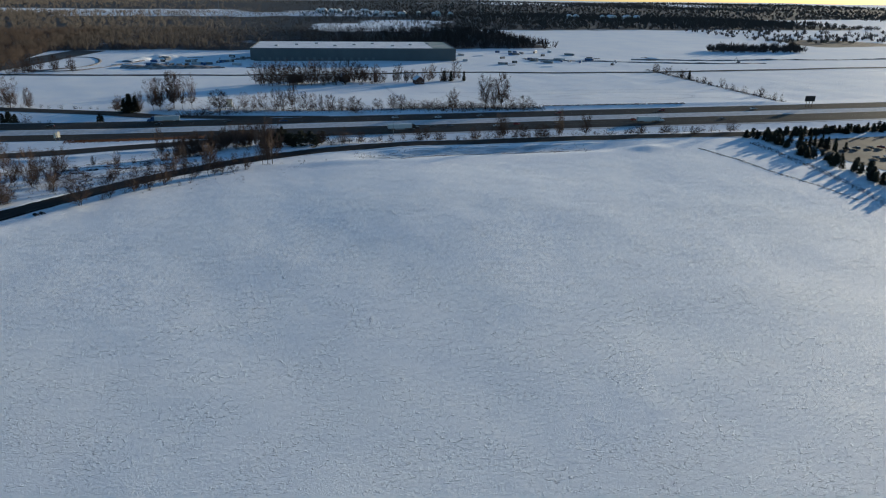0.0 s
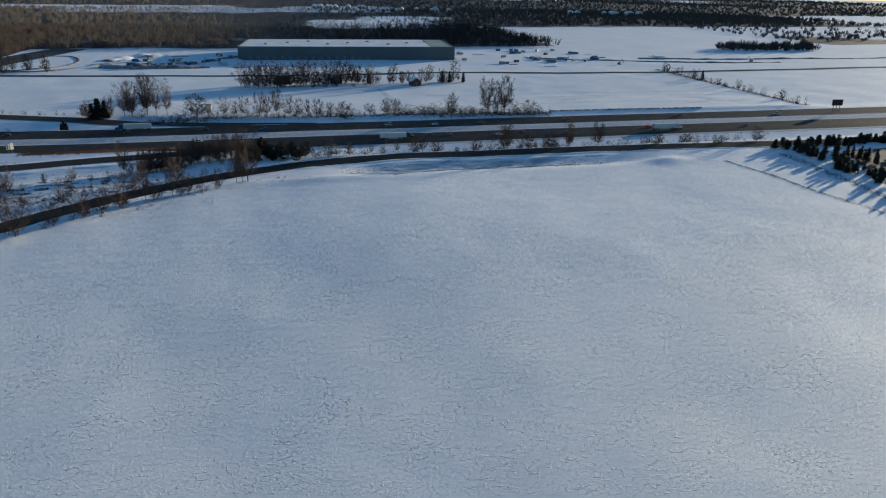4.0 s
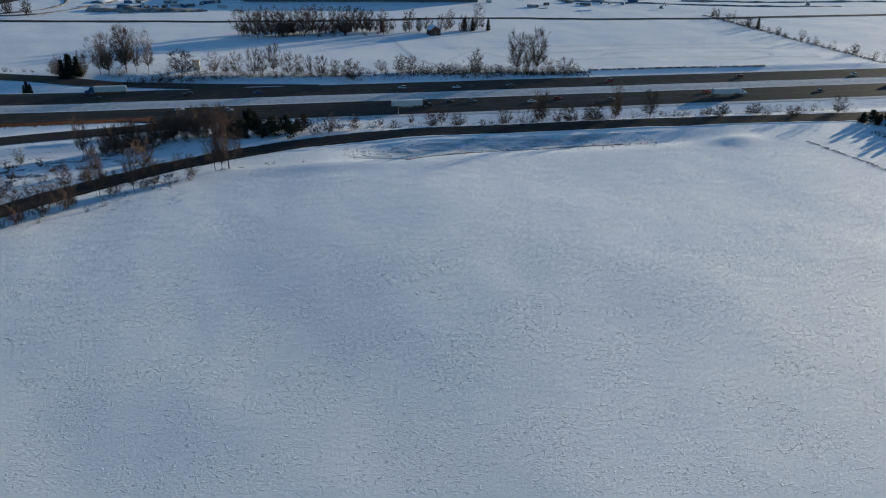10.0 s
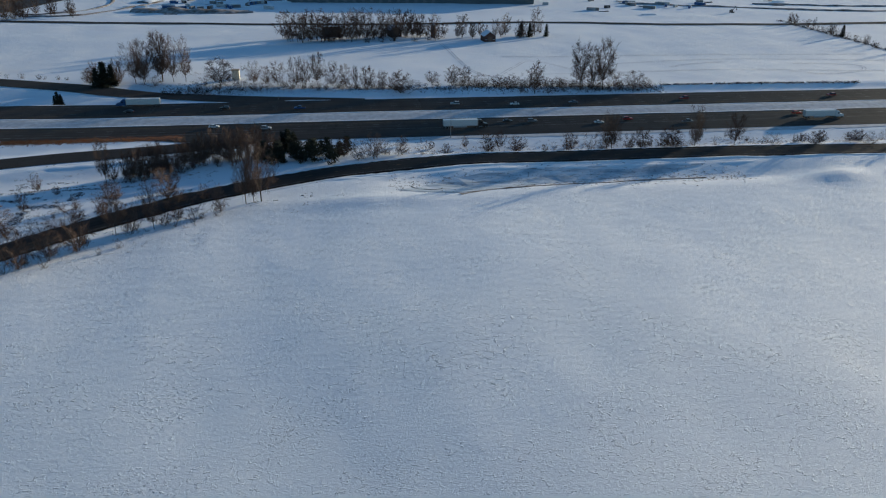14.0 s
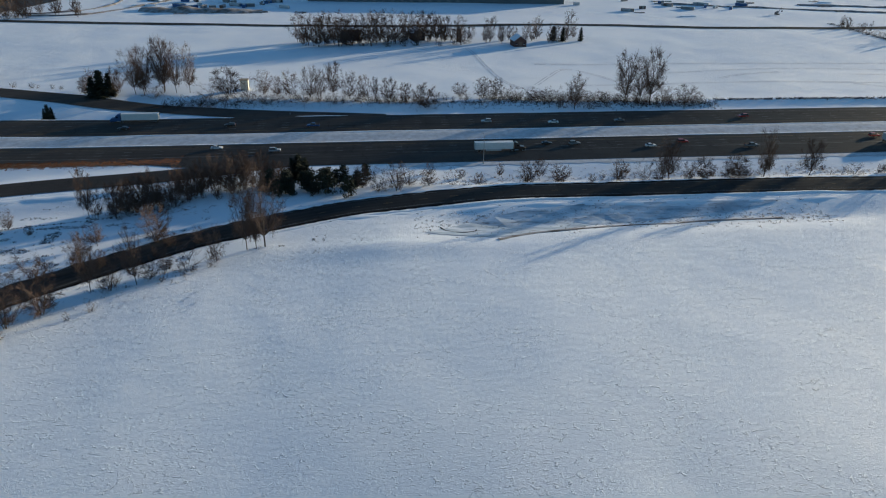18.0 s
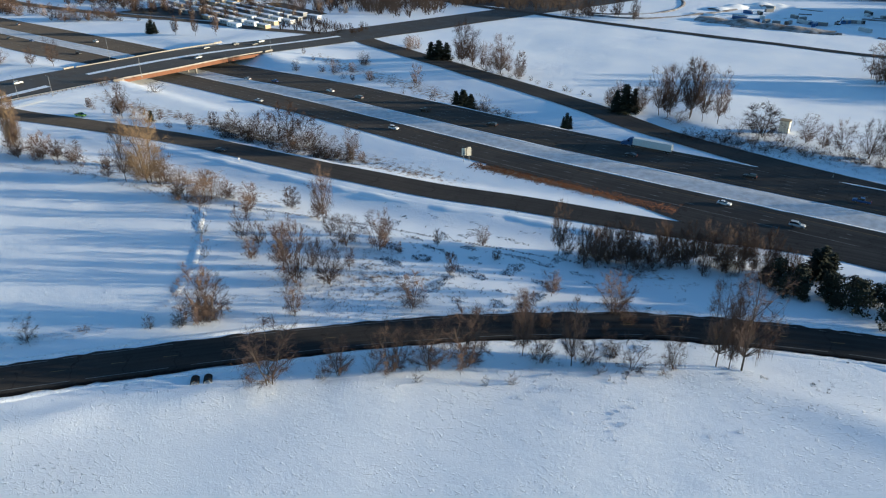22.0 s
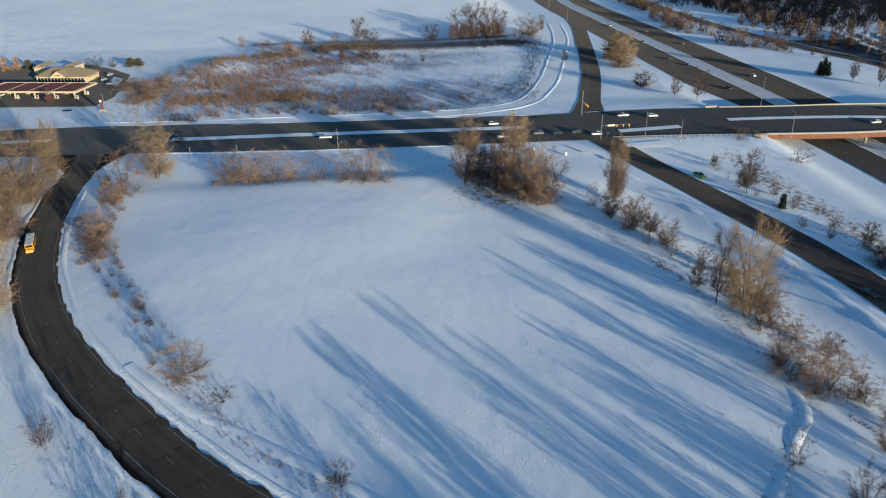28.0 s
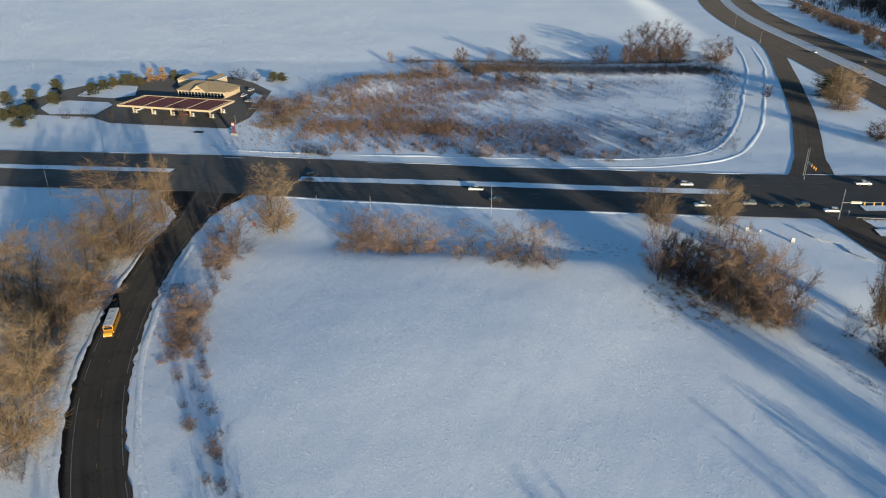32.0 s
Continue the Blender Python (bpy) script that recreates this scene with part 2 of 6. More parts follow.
def height(x, y, cut=True):
    """The lie of the land; without the cut, the cross road's embankment runs on over the highway."""
    z = 0.8 * noise.noise((x * 0.008, y * 0.008, 3.1)) + 0.38 * noise.noise((x * 0.03, y * 0.03, 7.7)) + 0.10 * noise.noise((x * 0.09, y * 0.06, 2.2))
    z += ss(700, 2600, math.hypot(x, y)) * 10 * noise.noise((x * 0.0013, y * 0.0013, 1.3))
    fy = fwy_mid(x)
    off = abs(y - fy)
    lane = 1 - ss(42, 62, off)
    by_cross = 1 - ss(26, 58, abs(x - cross_mid(y)))
    z *= (1 - 0.85 * lane) * (1 - 0.8 * by_cross)
    up = 3.2 * bell(y, fy, 85) * by_cross
    if not cut:
        return z + up
    dig = 1 - ss(35, 50, off)
    z += up * (1 - dig) - 3.0 * dig * bell(x, -360, 110)
    # level ground under the filling station
    z *= ss(0.8, 1.3, math.hypot((x + 520) / 75, (y + 295) / 80))
    # hillocks round the marsh
    z += 4.5 * bell(x, -556, 34) * bell(y, -205, 26) + 2.2 * bell(x, -600, 40) * bell(y, -120, 50) + 2.5 * bell(x, -632, 20) * (1 - ss(80, 130, abs(y + 80)))
    # the crusted field is a low swell, the field in the loop rises to the west
    z += 3.2 * bell(x, 70, 95) * bell(y, -85, 62)
    z += 2.6 * ss(-190, -300, x) * bell(y, -110, 60) * (1 - ss(-318, -335, x))
    # ditches: south of the slip road, between the curve and the highway, south of the north slip road, and the median
    d = line_at(x, SLIP) - 9.0 - y if -320 < x < -20 and -60 < y < 70 else -1.0
    if 0 < d < 40:
        z -= 2.1 * ss(0, 13, d) * (1 - ss(15, 38, d)) * ss(-320, -290, x) * (1 - ss(-50, -20, x))
    if 45 < x < 480 and 44.5 < y < fy - 35.5:
        z -= 1.9 * min((fy - 35.5 - y) / (fy - 84.5), (y - 44.5) / 4.5, 1.0) * ss(45, 75, x) * (1 - ss(420, 480, x))
    top = line_at(x, NORTH) - 9.5 if -320 < x < 45 and 90 < y < 420 else 0.0
    if -320 < x < -10 and fy + 34 < y < top:
        z -= min(4.6, 0.12 * (top - fy - 34)) * min((top - y) / max(4.0, top - fy - 38), (y - fy - 34) / 4.0, 1.0) * ss(-320, -290, x) * (1 - ss(-40, -10, x))
    foot = line_at(x, SLIP) + 9.5 if -260 < x < -50 and 30 < y < 100 else 999.0
    if foot < y < fy - 25.5 and fy - 25.5 - foot > 8:
        z -= 0.085 * (fy - 29.5 - foot) * min((fy - 25.5 - y) / (fy - 29.5 - foot), (y - foot) / 4.0, 1.0) * ss(-260, -210, x) * (1 - ss(-80, -50, x))
    # the far carriageway lies a little higher, and the farmland beyond it stands on a bank
    z += 0.9 * ss(-5.5, 6, y - fy) * (1 - ss(36, 60, y - fy)) * ss(-320, -250, x)
    e = y - (max(fy + 34, top + 18.5) if x < 45 else fy + 34)
    if -100 < x < 460 and 0 < e < 120:
        z += 1.9 * ss(1, 12, e) * (1 - ss(24, 115, e)) * ss(-100, -70, x) * (1 - ss(400, 460, x))
    # open land in the west rises
    z += 0.055 * min(330.0, max(0.0, -x - 650)) * (1 - ss(0, 60, y))
    # drifted berm beside the curve
    if -170 < x < 20 and -190 < y < 25:
        d = 0.76 * (line_at(x, ROAD_A) - y)
        if 6 < d < 40:
            lump = 0.65 + 0.8 * noise.noise((x * 0.07, y * 0.07, 4.4)) + 0.5 * noise.noise((x * 0.22, y * 0.22, 6.4))
            z += (1.1 * bell(d, 20, 4.5) - 0.5 * bell(d, 12, 3)) * lump * ss(-165, -120, x) * (1 - 0.6 * ss(-75, -50, x)) * (1 - ss(0, 18, x))
    # wet hollow by the curve, with drifts round it
    z -= 2.1 * ss(36, 66, x) * (1 - ss(190, 240, x)) * bell(y, 13, 9)
    z += 1.2 * bell(x, 40, 30) * bell(y, -6, 5)
    z += 1.8 * bell(x, 224, 12) * bell(y, 4, 6)
    return z


def deck_height(x, y):
    return height(x, y, False)


def axis(lo, hi, step, far):
    core = list(np.arange(lo, hi + 0.1, step))
    up, d = [hi], step
    while up[-1] < far:
        d *= 1.18
        up.append(up[-1] + d)
    dn, d = [lo], step
    while dn[-1] > -far:
        d *= 1.18
        dn.append(dn[-1] - d)
    return sorted(set(dn + core + up))


def grass_at(x, y):
    """How much dead grass stands out of the snow."""
    g = 0.0
    g = max(g, 0.75 * bell(x, 90, 40) * bell(y, 16, 5))
    g = max(g, 0.46 * ss(48, 66, x) * (1 - ss(180, 225, x)) * bell(y, 13, 9))
    g = max(g, 1.0 * (1 - ss(2.5, 5, abs(y - 77.5))) * ss(-122, -115, x) * (1 - ss(-50, -42, x)))
    g = max(g, 0.72 * bell(x, -475, 36) * bell(y, -130, 75) * (0.7 + noise.noise((x * 0.03, y * 0.03, 8.0))))
    g = max(g, 0.75 * bell(x + 0.2 * abs(y + 90), -632, 12) * (1 - ss(90, 125, abs(y + 95))))
    g = max(g, 0.52 * bell(x, -92, 34) * bell(y, -14, 20))
    g = max(g, 0.58 * bell(x, -210, 85) * bell(y, 2 + 0.15 * (x + 200), 18))
    g = max(g, 0.62 * bell(x, -303, 22) * bell(y, -55, 26))
    g = max(g, 0.50 * bell(x, -290, 60) * bell(y, -212, 12))
    g = max(g, 0.45 * bell(x, -334, 13) * bell(y, -95, 90))
    g = max(g, 0.43 * ss(45, 75, x) * (1 - ss(420, 480, x)) * bell(y, 50, 7))
    g = max(g, 0.50 * ss(-80, -50, x) * (1 - ss(200, 240, x)) * bell(y, 165 - 0.085 * (x + 60), 8))
    g = max(g, 0.40 * bell(x, -260, 40) * bell(y, -196 + 0.35 * (x + 260), 9))
    g = max(g, 0.5 * bell(x, -35, 22) * bell(y, 30, 9))
    g = max(g, 0.5 * bell(x, -360, 10) * bell(y, 45, 25))
    g = max(g, 0.62 * bell(x, -590, 38) * bell(y, -70, 75) * (0.8 + noise.noise((x * 0.03, y * 0.03, 5.0))))
    g = max(g, 0.58 * bell(y, 56 + 0.05 * (x + 220), 11) * (1 - ss(90, 150, abs(x + 230))))
    g = max(g, 0.56 * bell(y, 172 - 0.25 * (x + 230), 13) * (1 - ss(70, 130, abs(x + 230))))
    return g


def grid_mesh(name, xs, ys):
    verts = [(x, y, height(x, y)) for y in ys for x in xs]
    w = len(xs)
    faces = [(j * w + i, j * w + i + 1, (j + 1) * w + i + 1, (j + 1) * w + i) for j in range(len(ys) - 1) for i in range(w - 1)]
    me = bpy.data.meshes.new(name)
    me.from_pydata(verts, [], faces)
    me.polygons.foreach_set("use_smooth", [True] * len(faces))
    a = me.attributes.new("grass", "FLOAT", "POINT")
    a.data.foreach_set("value", [grass_at(x, y) if -800 < x < 400 and -300 < y < 300 else 0.0 for x, y, _ in verts])
    a = me.attributes.new("crust", "FLOAT", "POINT")
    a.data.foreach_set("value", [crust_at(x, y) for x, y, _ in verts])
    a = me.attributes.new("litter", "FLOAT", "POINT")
    a.data.foreach_set("value", [wood_shade_at(x, y) for x, y, _ in verts])
    return me


def crust_at(x, y):
    """The open field south of the curve is wind-crusted; the rest lies smoother."""
    edge = line_at(x, ROAD_A) if -240 < y < 80 else (99.0 if y < 0 else -999.0)
    return 0.32 + 0.63 * (1 - ss(-14, 2, y - edge)) * (1 - 0.72 * ss(-140, -50, y))


def wood_shade_at(x, y):
    """Where the far woods stand, and their shade is painted near-black over the snow."""
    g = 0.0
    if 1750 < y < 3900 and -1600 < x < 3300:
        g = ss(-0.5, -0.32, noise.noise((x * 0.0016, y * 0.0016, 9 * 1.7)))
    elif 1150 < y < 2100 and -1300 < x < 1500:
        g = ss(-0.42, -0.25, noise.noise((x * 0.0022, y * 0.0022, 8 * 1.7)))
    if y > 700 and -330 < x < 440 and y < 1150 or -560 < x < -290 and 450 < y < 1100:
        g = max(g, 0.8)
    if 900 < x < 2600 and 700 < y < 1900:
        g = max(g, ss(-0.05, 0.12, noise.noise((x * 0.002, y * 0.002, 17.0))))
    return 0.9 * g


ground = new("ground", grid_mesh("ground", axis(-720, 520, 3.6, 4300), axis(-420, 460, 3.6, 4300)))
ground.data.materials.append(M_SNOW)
tagged(ground, "snow-covered farmland with wind-crusted snow and dead grass", "ground", kind="structure")


# ---- roads ----
def spline(pts, step=4.0):
    """A smooth line through the points, as evenly spaced places."""
    p = [Vector(q).to_2d() for q in pts]
    p = [2 * p[0] - p[1]] + p + [2 * p[-1] - p[-2]]
    out = []
    for a, b, c, d in zip(p, p[1:], p[2:], p[3:]):
        n = max(1, int((c - b).length / step))
        for i in range(n):
            t = i / n
            out.append(0.5 * ((2 * b) + (c - a) * t + (2 * a - 5 * b + 4 * c - d) * t * t + (3 * b - a - 3 * c + d) * t ** 3))
    out.append(p[-2])
    return out


def normals(line):
    out = []
    for i in range(len(line)):
        d = (line[min(i + 1, len(line) - 1)] - line[max(i - 1, 0)]).normalized()
        out.append(Vector((-d.y, d.x)))
    return out


def strip(name, pts, left, right, mat, lift=0.15, across=6, z_at=height, step=4.0, jag=0.0):
    """A road surface between two offsets of a line; left and right may be functions of the way along (0 to 1)."""
    line = spline(pts, step)
    nor = normals(line)
    verts, faces, u, v = [], [], [], []
    run = 0.0
    rnd = random.Random(len(line))
    for i, (p, n) in enumerate(zip(line, nor)):
        run += (p - line[i - 1]).length if i else 0
        s = i / (len(line) - 1)
        l, r = (w(s) if callable(w) else w for w in (left, right))
        l, r = l + rnd.uniform(-jag, jag), r + rnd.uniform(-jag, jag)
        for k in range(across + 1):
            o = l + (r - l) * k / across
            q = p - n * o
            verts.append((q.x, q.y, z_at(q.x, q.y) + lift))
            u.append(o)
            v.append(run)
    w = across + 1
    for i in range(len(line) - 1):
        for k in range(across):
            faces.append((i * w + k, i * w + k + 1, (i + 1) * w + k + 1, (i + 1) * w + k))
    me = bpy.data.meshes.new(name)
    me.from_pydata(verts, [], faces)
    me.polygons.foreach_set("use_smooth", [True] * len(faces))
    for nm, vals in (("across", u), ("along", v)):
        a = me.attributes.new(nm, "FLOAT", "POINT")
        a.data.foreach_set("value", vals)
    me.materials.append(mat)
    ob = new(name, me)
    return ob


def road(name, label, *args, **kw):
    return tagged(strip(name, *args, **kw), label, "road", kind="structure")


def fwy_line(off, x0, x1, step=20):
    n = max(2, int(abs(x1 - x0) / step))
    return [(x0 + (x1 - x0) * i / n, fwy_mid(x0 + (x1 - x0) * i / n) + off) for i in range(n + 1)]


road("road_curve", "dark patched two-lane asphalt road curving between snowfields", ROAD_A, lambda s: -5.5 - 1.2 * ss(0.3, 0.45, s) - 12 * (1 - ss(0, 0.022, s)), lambda s: 6.7 + 12 * (1 - ss(0, 0.022, s)), M_CURVE, lift=0.22, jag=0.45, step=2.0)
FWY = "worn grey-brown asphalt highway with bare wheel tracks"
road("road_highway_near", FWY, fwy_line(0, -1500, 1500), 5.0, lambda s: 23.5 + 10.0 * ss(-75, -30, -1500 + 3000 * s) + 7.0 * (1 - ss(-480, -410, -1500 + 3000 * s)), M_FWY, lift=0.20, across=8)
road("road_highway_far", FWY, fwy_line(0, -1500, 1500), -32.0, -7.5, M_FWY, lift=0.20, across=8)

CROSS = [(-404, -700), (-401, -480), (-399, -330), (-398, -230), (-391, -130), (-388, -40), (-386, 30), (-380, 70), (-374, 115), (-366, 175), (-352, 250), (-322, 370), (-290, 500), (-240, 700)]
road("road_cross", "wide dark asphalt cross road with a snowy median", CROSS, -23, 23, M_ROAD, lift=0.26, across=8, z_at=deck_height)
road("road_ramp_south", "dark asphalt slip road beside the highway", SLIP, -7, 6, M_FWY, lift=0.24)
road("road_ramp_north", "dark asphalt slip road beside the highway", NORTH, -8, 8, M_FWY, lift=0.24)
road("road_frontage_far", "grey asphalt side road past the junction", [(-395, 5), (-426, 15), (-518, 43), (-640, 72), (-720, 89), (-820, 101), (-960, 112)], lambda s: -6 - 4 * (1 - ss(0, 0.08, s)), lambda s: 6 + 4 * (1 - ss(0, 0.08, s)), M_FWY, lift=0.24)


# ---- paint and snow along the roads ----
def bank(name, pts, off, width, tall, mat=M_BANK, seed=1, z_at=height, label="ploughed ridge of lumpy snow along the road edge", low=0.08):
    """A lumpy ridge of ploughed snow beside a road, at an offset of its line."""
    line = spline(pts, 2.5)
    nor = normals(line)
    verts, faces = [], []
    prof = (-0.5, -0.28, 0.0, 0.28, 0.5)
    for i, (p, n) in enumerate(zip(line, nor)):
        wob = noise.noise((i * 0.23, seed * 9.1, 0.3))
        hgt = tall * ((0.55 if low > 0 else 0.25) + (0.6 if low > 0 else 1.3) * noise.noise((i * (0.11 if low > 0 else 0.31), seed * 3.7, 1.9)) + 0.25 * wob)
        for k, o in enumerate(prof):
            q = p - n * (off + o * width * (1 + 0.25 * wob) + 0.6 * wob)
            rise = (0.0, 0.75, 1.0, 0.7, 0.0)[k] * max(low, hgt)
            verts.append((q.x, q.y, z_at(q.x, q.y) + rise + 0.02 - (0.3 if k in (0, 4) else 0)))
    for i in range(len(line) - 1):
        for k in range(4):
            faces.append((i * 5 + k, i * 5 + k + 1, i * 5 + k + 6, i * 5 + k + 5))
    me = bpy.data.meshes.new(name)
    me.from_pydata(verts, [], faces)
    me.polygons.foreach_set("use_smooth", [True] * len(faces))
    me.materials.append(mat)
    return tagged(new(name, me), label, "snow bank", kind="structure")


def dashes(name, pts, off, on, gap, wide, lift, mat, z_at=height, start=0.0, end=1.0):
    """A broken or solid painted line."""
    line = spline(pts, 1.5)
    nor = normals(line)
    verts, faces, run = [], [], 0.0
    for i in range(len(line) - 1):
        run += (line[i + 1] - line[i]).length
        s = i / len(line)
        if (gap and run % (on + gap) > on) or not start <= s <= end or noise.noise((run * 0.15, off, 0)) < -0.32:
            continue
        b = len(verts)
        for p, n in ((line[i], nor[i]), (line[i + 1], nor[i + 1])):
            for o in (off - wide / 2, off + wide / 2):
                q = p - n * o
                verts.append((q.x, q.y, z_at(q.x, q.y) + lift))
        faces.append((b, b + 1, b + 3, b + 2))
    me = bpy.data.meshes.new(name)
    me.from_pydata(verts, [], faces)
    me.materials.append(mat)
    return tagged(new(name, me), "worn painted lane marking on the asphalt", "road marking", kind="structure")


bank("snow_bank_curve_outer", ROAD_A[2:], 7.3, 2.4, 0.4, seed=2)
bank("snow_bank_curve_inner", ROAD_A[2:], -7.3, 2.4, 0.36, seed=5)
dashes("marking_curve_centre", ROAD_A, 0.12, 3, 9, 0.14, 0.245, M_YLINE, end=0.62)
dashes("marking_curve_edge", ROAD_A, 4.6, 40, 4, 0.14, 0.245, M_LINE, end=0.7)
dashes("marking_curve_edge_far", ROAD_A, -4.6, 40, 4, 0.14, 0.245, M_LINE, end=0.7)
MID = fwy_line(0, -1200, 900)
for o in (9.0, 12.7, 16.4, 20.2):
    dashes("marking_highway", MID, o, 3 if 10 < o < 20 else 60, 9 if 10 < o < 20 else 3, 0.18, 0.235, M_LINE if o > 10 else M_YLINE)
for o in (-11.0, -14.7, -18.4, -22.1, -28.0):
    dashes("marking_highway", MID, o, 3 if -25 < o < -12 else 60, 9 if -25 < o < -12 else 3, 0.18, 0.235, M_LINE if o < -12 else M_YLINE)
strip_median = road("median_cross", "snowy raised median with dirty edges", [(-391.8, -195), (-391, -130), (-389, -75), (-388, -28)], -3.2, 2.2, M_BANK, lift=0.42, across=4, z_at=deck_height, jag=0.35)
road("median_cross_south", "snowy raised median with dirty edges", [(-404, -700), (-401, -480), (-399, -330), (-398.4, -252)], -3.0, 2.0, M_BANK, lift=0.42, across=4, z_at=deck_height, jag=0.35)
road("median_bridge", "snowy raised median with dirty edges", CROSS[7:11], -2.6, 2.0, M_BANK, lift=0.42, across=4, z_at=deck_height, jag=0.25)
for o in (-16.5, -12.8, -9.1, 8.0, 11.7, 15.4):
    dashes("marking_cross", CROSS, o, 3, 9, 0.16, 0.285, M_LINE, z_at=deck_height)

# grey mixes road dirt with the median's shade, put into the snow colour
M_DIRTY_SHADE = material("dirty_snow", plain((0.60, 0.61, 0.63), (0.42, 0.42, 0.43), 0.35, 0.3), 0.8)
road("median_highway", "ploughed dirty snow between the carriageways, its shade in the colour", fwy_line(0, -1200, 900), -7.2, 4.7, M_DIRTY_SHADE, lift=0.1, across=6, jag=0.3)
road("verge_highway", "dirty sprayed snow beside the highway", fwy_line(0, 40, 900), 33.8, 37.5, M_DIRTY_SHADE, lift=0.1, across=2, jag=0.8)
DRIFT = "wind-shaped ridge of drifted snow"
bank("drift_hollow_far", [(22, 18), (40, 20), (60, 22), (90, 25), (130, 25), (200, 24)], 0, 4, 0.3, M_SNOW, 32, label=DRIFT, low=-0.3)
bank("bank_lip", [(70, -3), (82, 2), (97, 5), (111, 8), (131, 10), (150, 12), (172, 12)], 0, 2.2, 0.4, M_SOIL, 33, label="dark lip of bare soil along the hollow")
bank("ice_edge", [(53.5, 10.5), (54.5, 7.5), (57.5, 5.6), (61, 5), (64.5, 6.6), (65.5, 9)], 0, 0.9, 0.4, M_RUBBER, 34, label="dark broken edge of pond ice in the snow")
bank("drift_field_edge", [(-205, -160), (-187, -142), (-172, -122), (-157, -103), (-143, -87), (-130, -73)], 0, 4, 0.22, M_SNOW, 36, label=DRIFT)
bank("drift_ditch", [(-186, -12), (-172, -13), (-163.5, -20), (-152, -30), (-141, -40), (-132, -52)], 0, 3.4, 0.5, M_SNOW, 37, label=DRIFT, low=-0.3)
bank("drift_slip_road", [(-320, -2), (-286, 8), (-240, 20), (-180, 26), (-122, 33), (-85, 42), (-40, 50)], 0, 5, 0.35, M_SNOW, 38, label=DRIFT, low=-0.3)
bank("snow_edge_median_near", fwy_line(0, -900, 700), 4.6, 1.6, 0.35, M_BANK, 41)
bank("snow_edge_median_far", fwy_line(0, -900, 700), -7.0, 1.6, 0.35, M_BANK, 42)
bank("snow_edge_far_side", fwy_line(0, -300, 700), -32.4, 1.8, 0.4, M_BANK, 43)
bank("snow_edge_cross", CROSS[:7], -23.6, 2.4, 0.5, M_BANK, 44, z_at=deck_height)
bank("snow_edge_cross_near", [(-396, -196), (-391, -130), (-388, -40)], 23.6, 2.0, 0.4, M_BANK, 45, z_at=deck_height)

# wheel ruts in the far field
M_RUT = material("wheel_rut", plain((0.45, 0.47, 0.52), (0.62, 0.64, 0.68), 0.5, 0.3))
for pts in ([(104, 300), (106, 279), (108, 239), (110, 204), (116, 184), (125, 184)], [(127, 189), (140, 212), (155, 234), (168, 220), (176, 195)],
            [(242, 203), (258, 211), (289, 218)], [(312, 182), (333, 172), (365, 183), (370, 202), (328, 209)],
            [(150, 186), (260, 190), (400, 176)], [(140, 250), (270, 246), (410, 240)], [(180, 215), (300, 228), (410, 214)]):
    for o in (-1.0, 1.0):
        ob = dashes("wheel_rut", pts, o, 60, 1.5, 0.55, 0.10, M_RUT)
        tagged(ob, "pressed wheel rut in the field snow", "wheel rut", kind="structure")


# ---- trees ----
def bark(c1, c2):
    def build(nt, b):
        info = nt.nodes.new("ShaderNodeObjectInfo")
        n = noise_at(nt, pos(nt), 2.5, 3.0)
        f = math_(nt, "ADD", math_(nt, "MULTIPLY", info.outputs["Random"], 0.6), math_(nt, "MULTIPLY", n, 0.4))
        nt.links.new(mix(nt, f, c1, c2), b.inputs["Base Color"])
    return build


M_BARK = material("bark", bark((0.05, 0.040, 0.033), (0.11, 0.088, 0.070)), 0.9)
M_TWIG = material("twigs_brown", bark((0.064, 0.043, 0.034), (0.125, 0.085, 0.064)), 0.9)
M_GOLD = material("twigs_golden", bark((0.15, 0.105, 0.06), (0.25, 0.18, 0.10)), 0.9)
M_RUST = material("twigs_rusty", bark((0.145, 0.095, 0.062), (0.235, 0.16, 0.105)), 0.9)
M_DARK = material("twigs_dark", bark((0.028, 0.022, 0.019), (0.06, 0.046, 0.037)), 0.9)
M_NEEDLE = material("needles_dark", bark((0.014, 0.019, 0.013), (0.030, 0.036, 0.022)), 0.8)
M_NEEDLE2 = material("needles_olive", bark((0.045, 0.05, 0.02), (0.10, 0.085, 0.035)), 0.85)
M_ORANGE = material("dry_leaves", bark((0.24, 0.13, 0.045), (0.34, 0.20, 0.07)), 0.85)


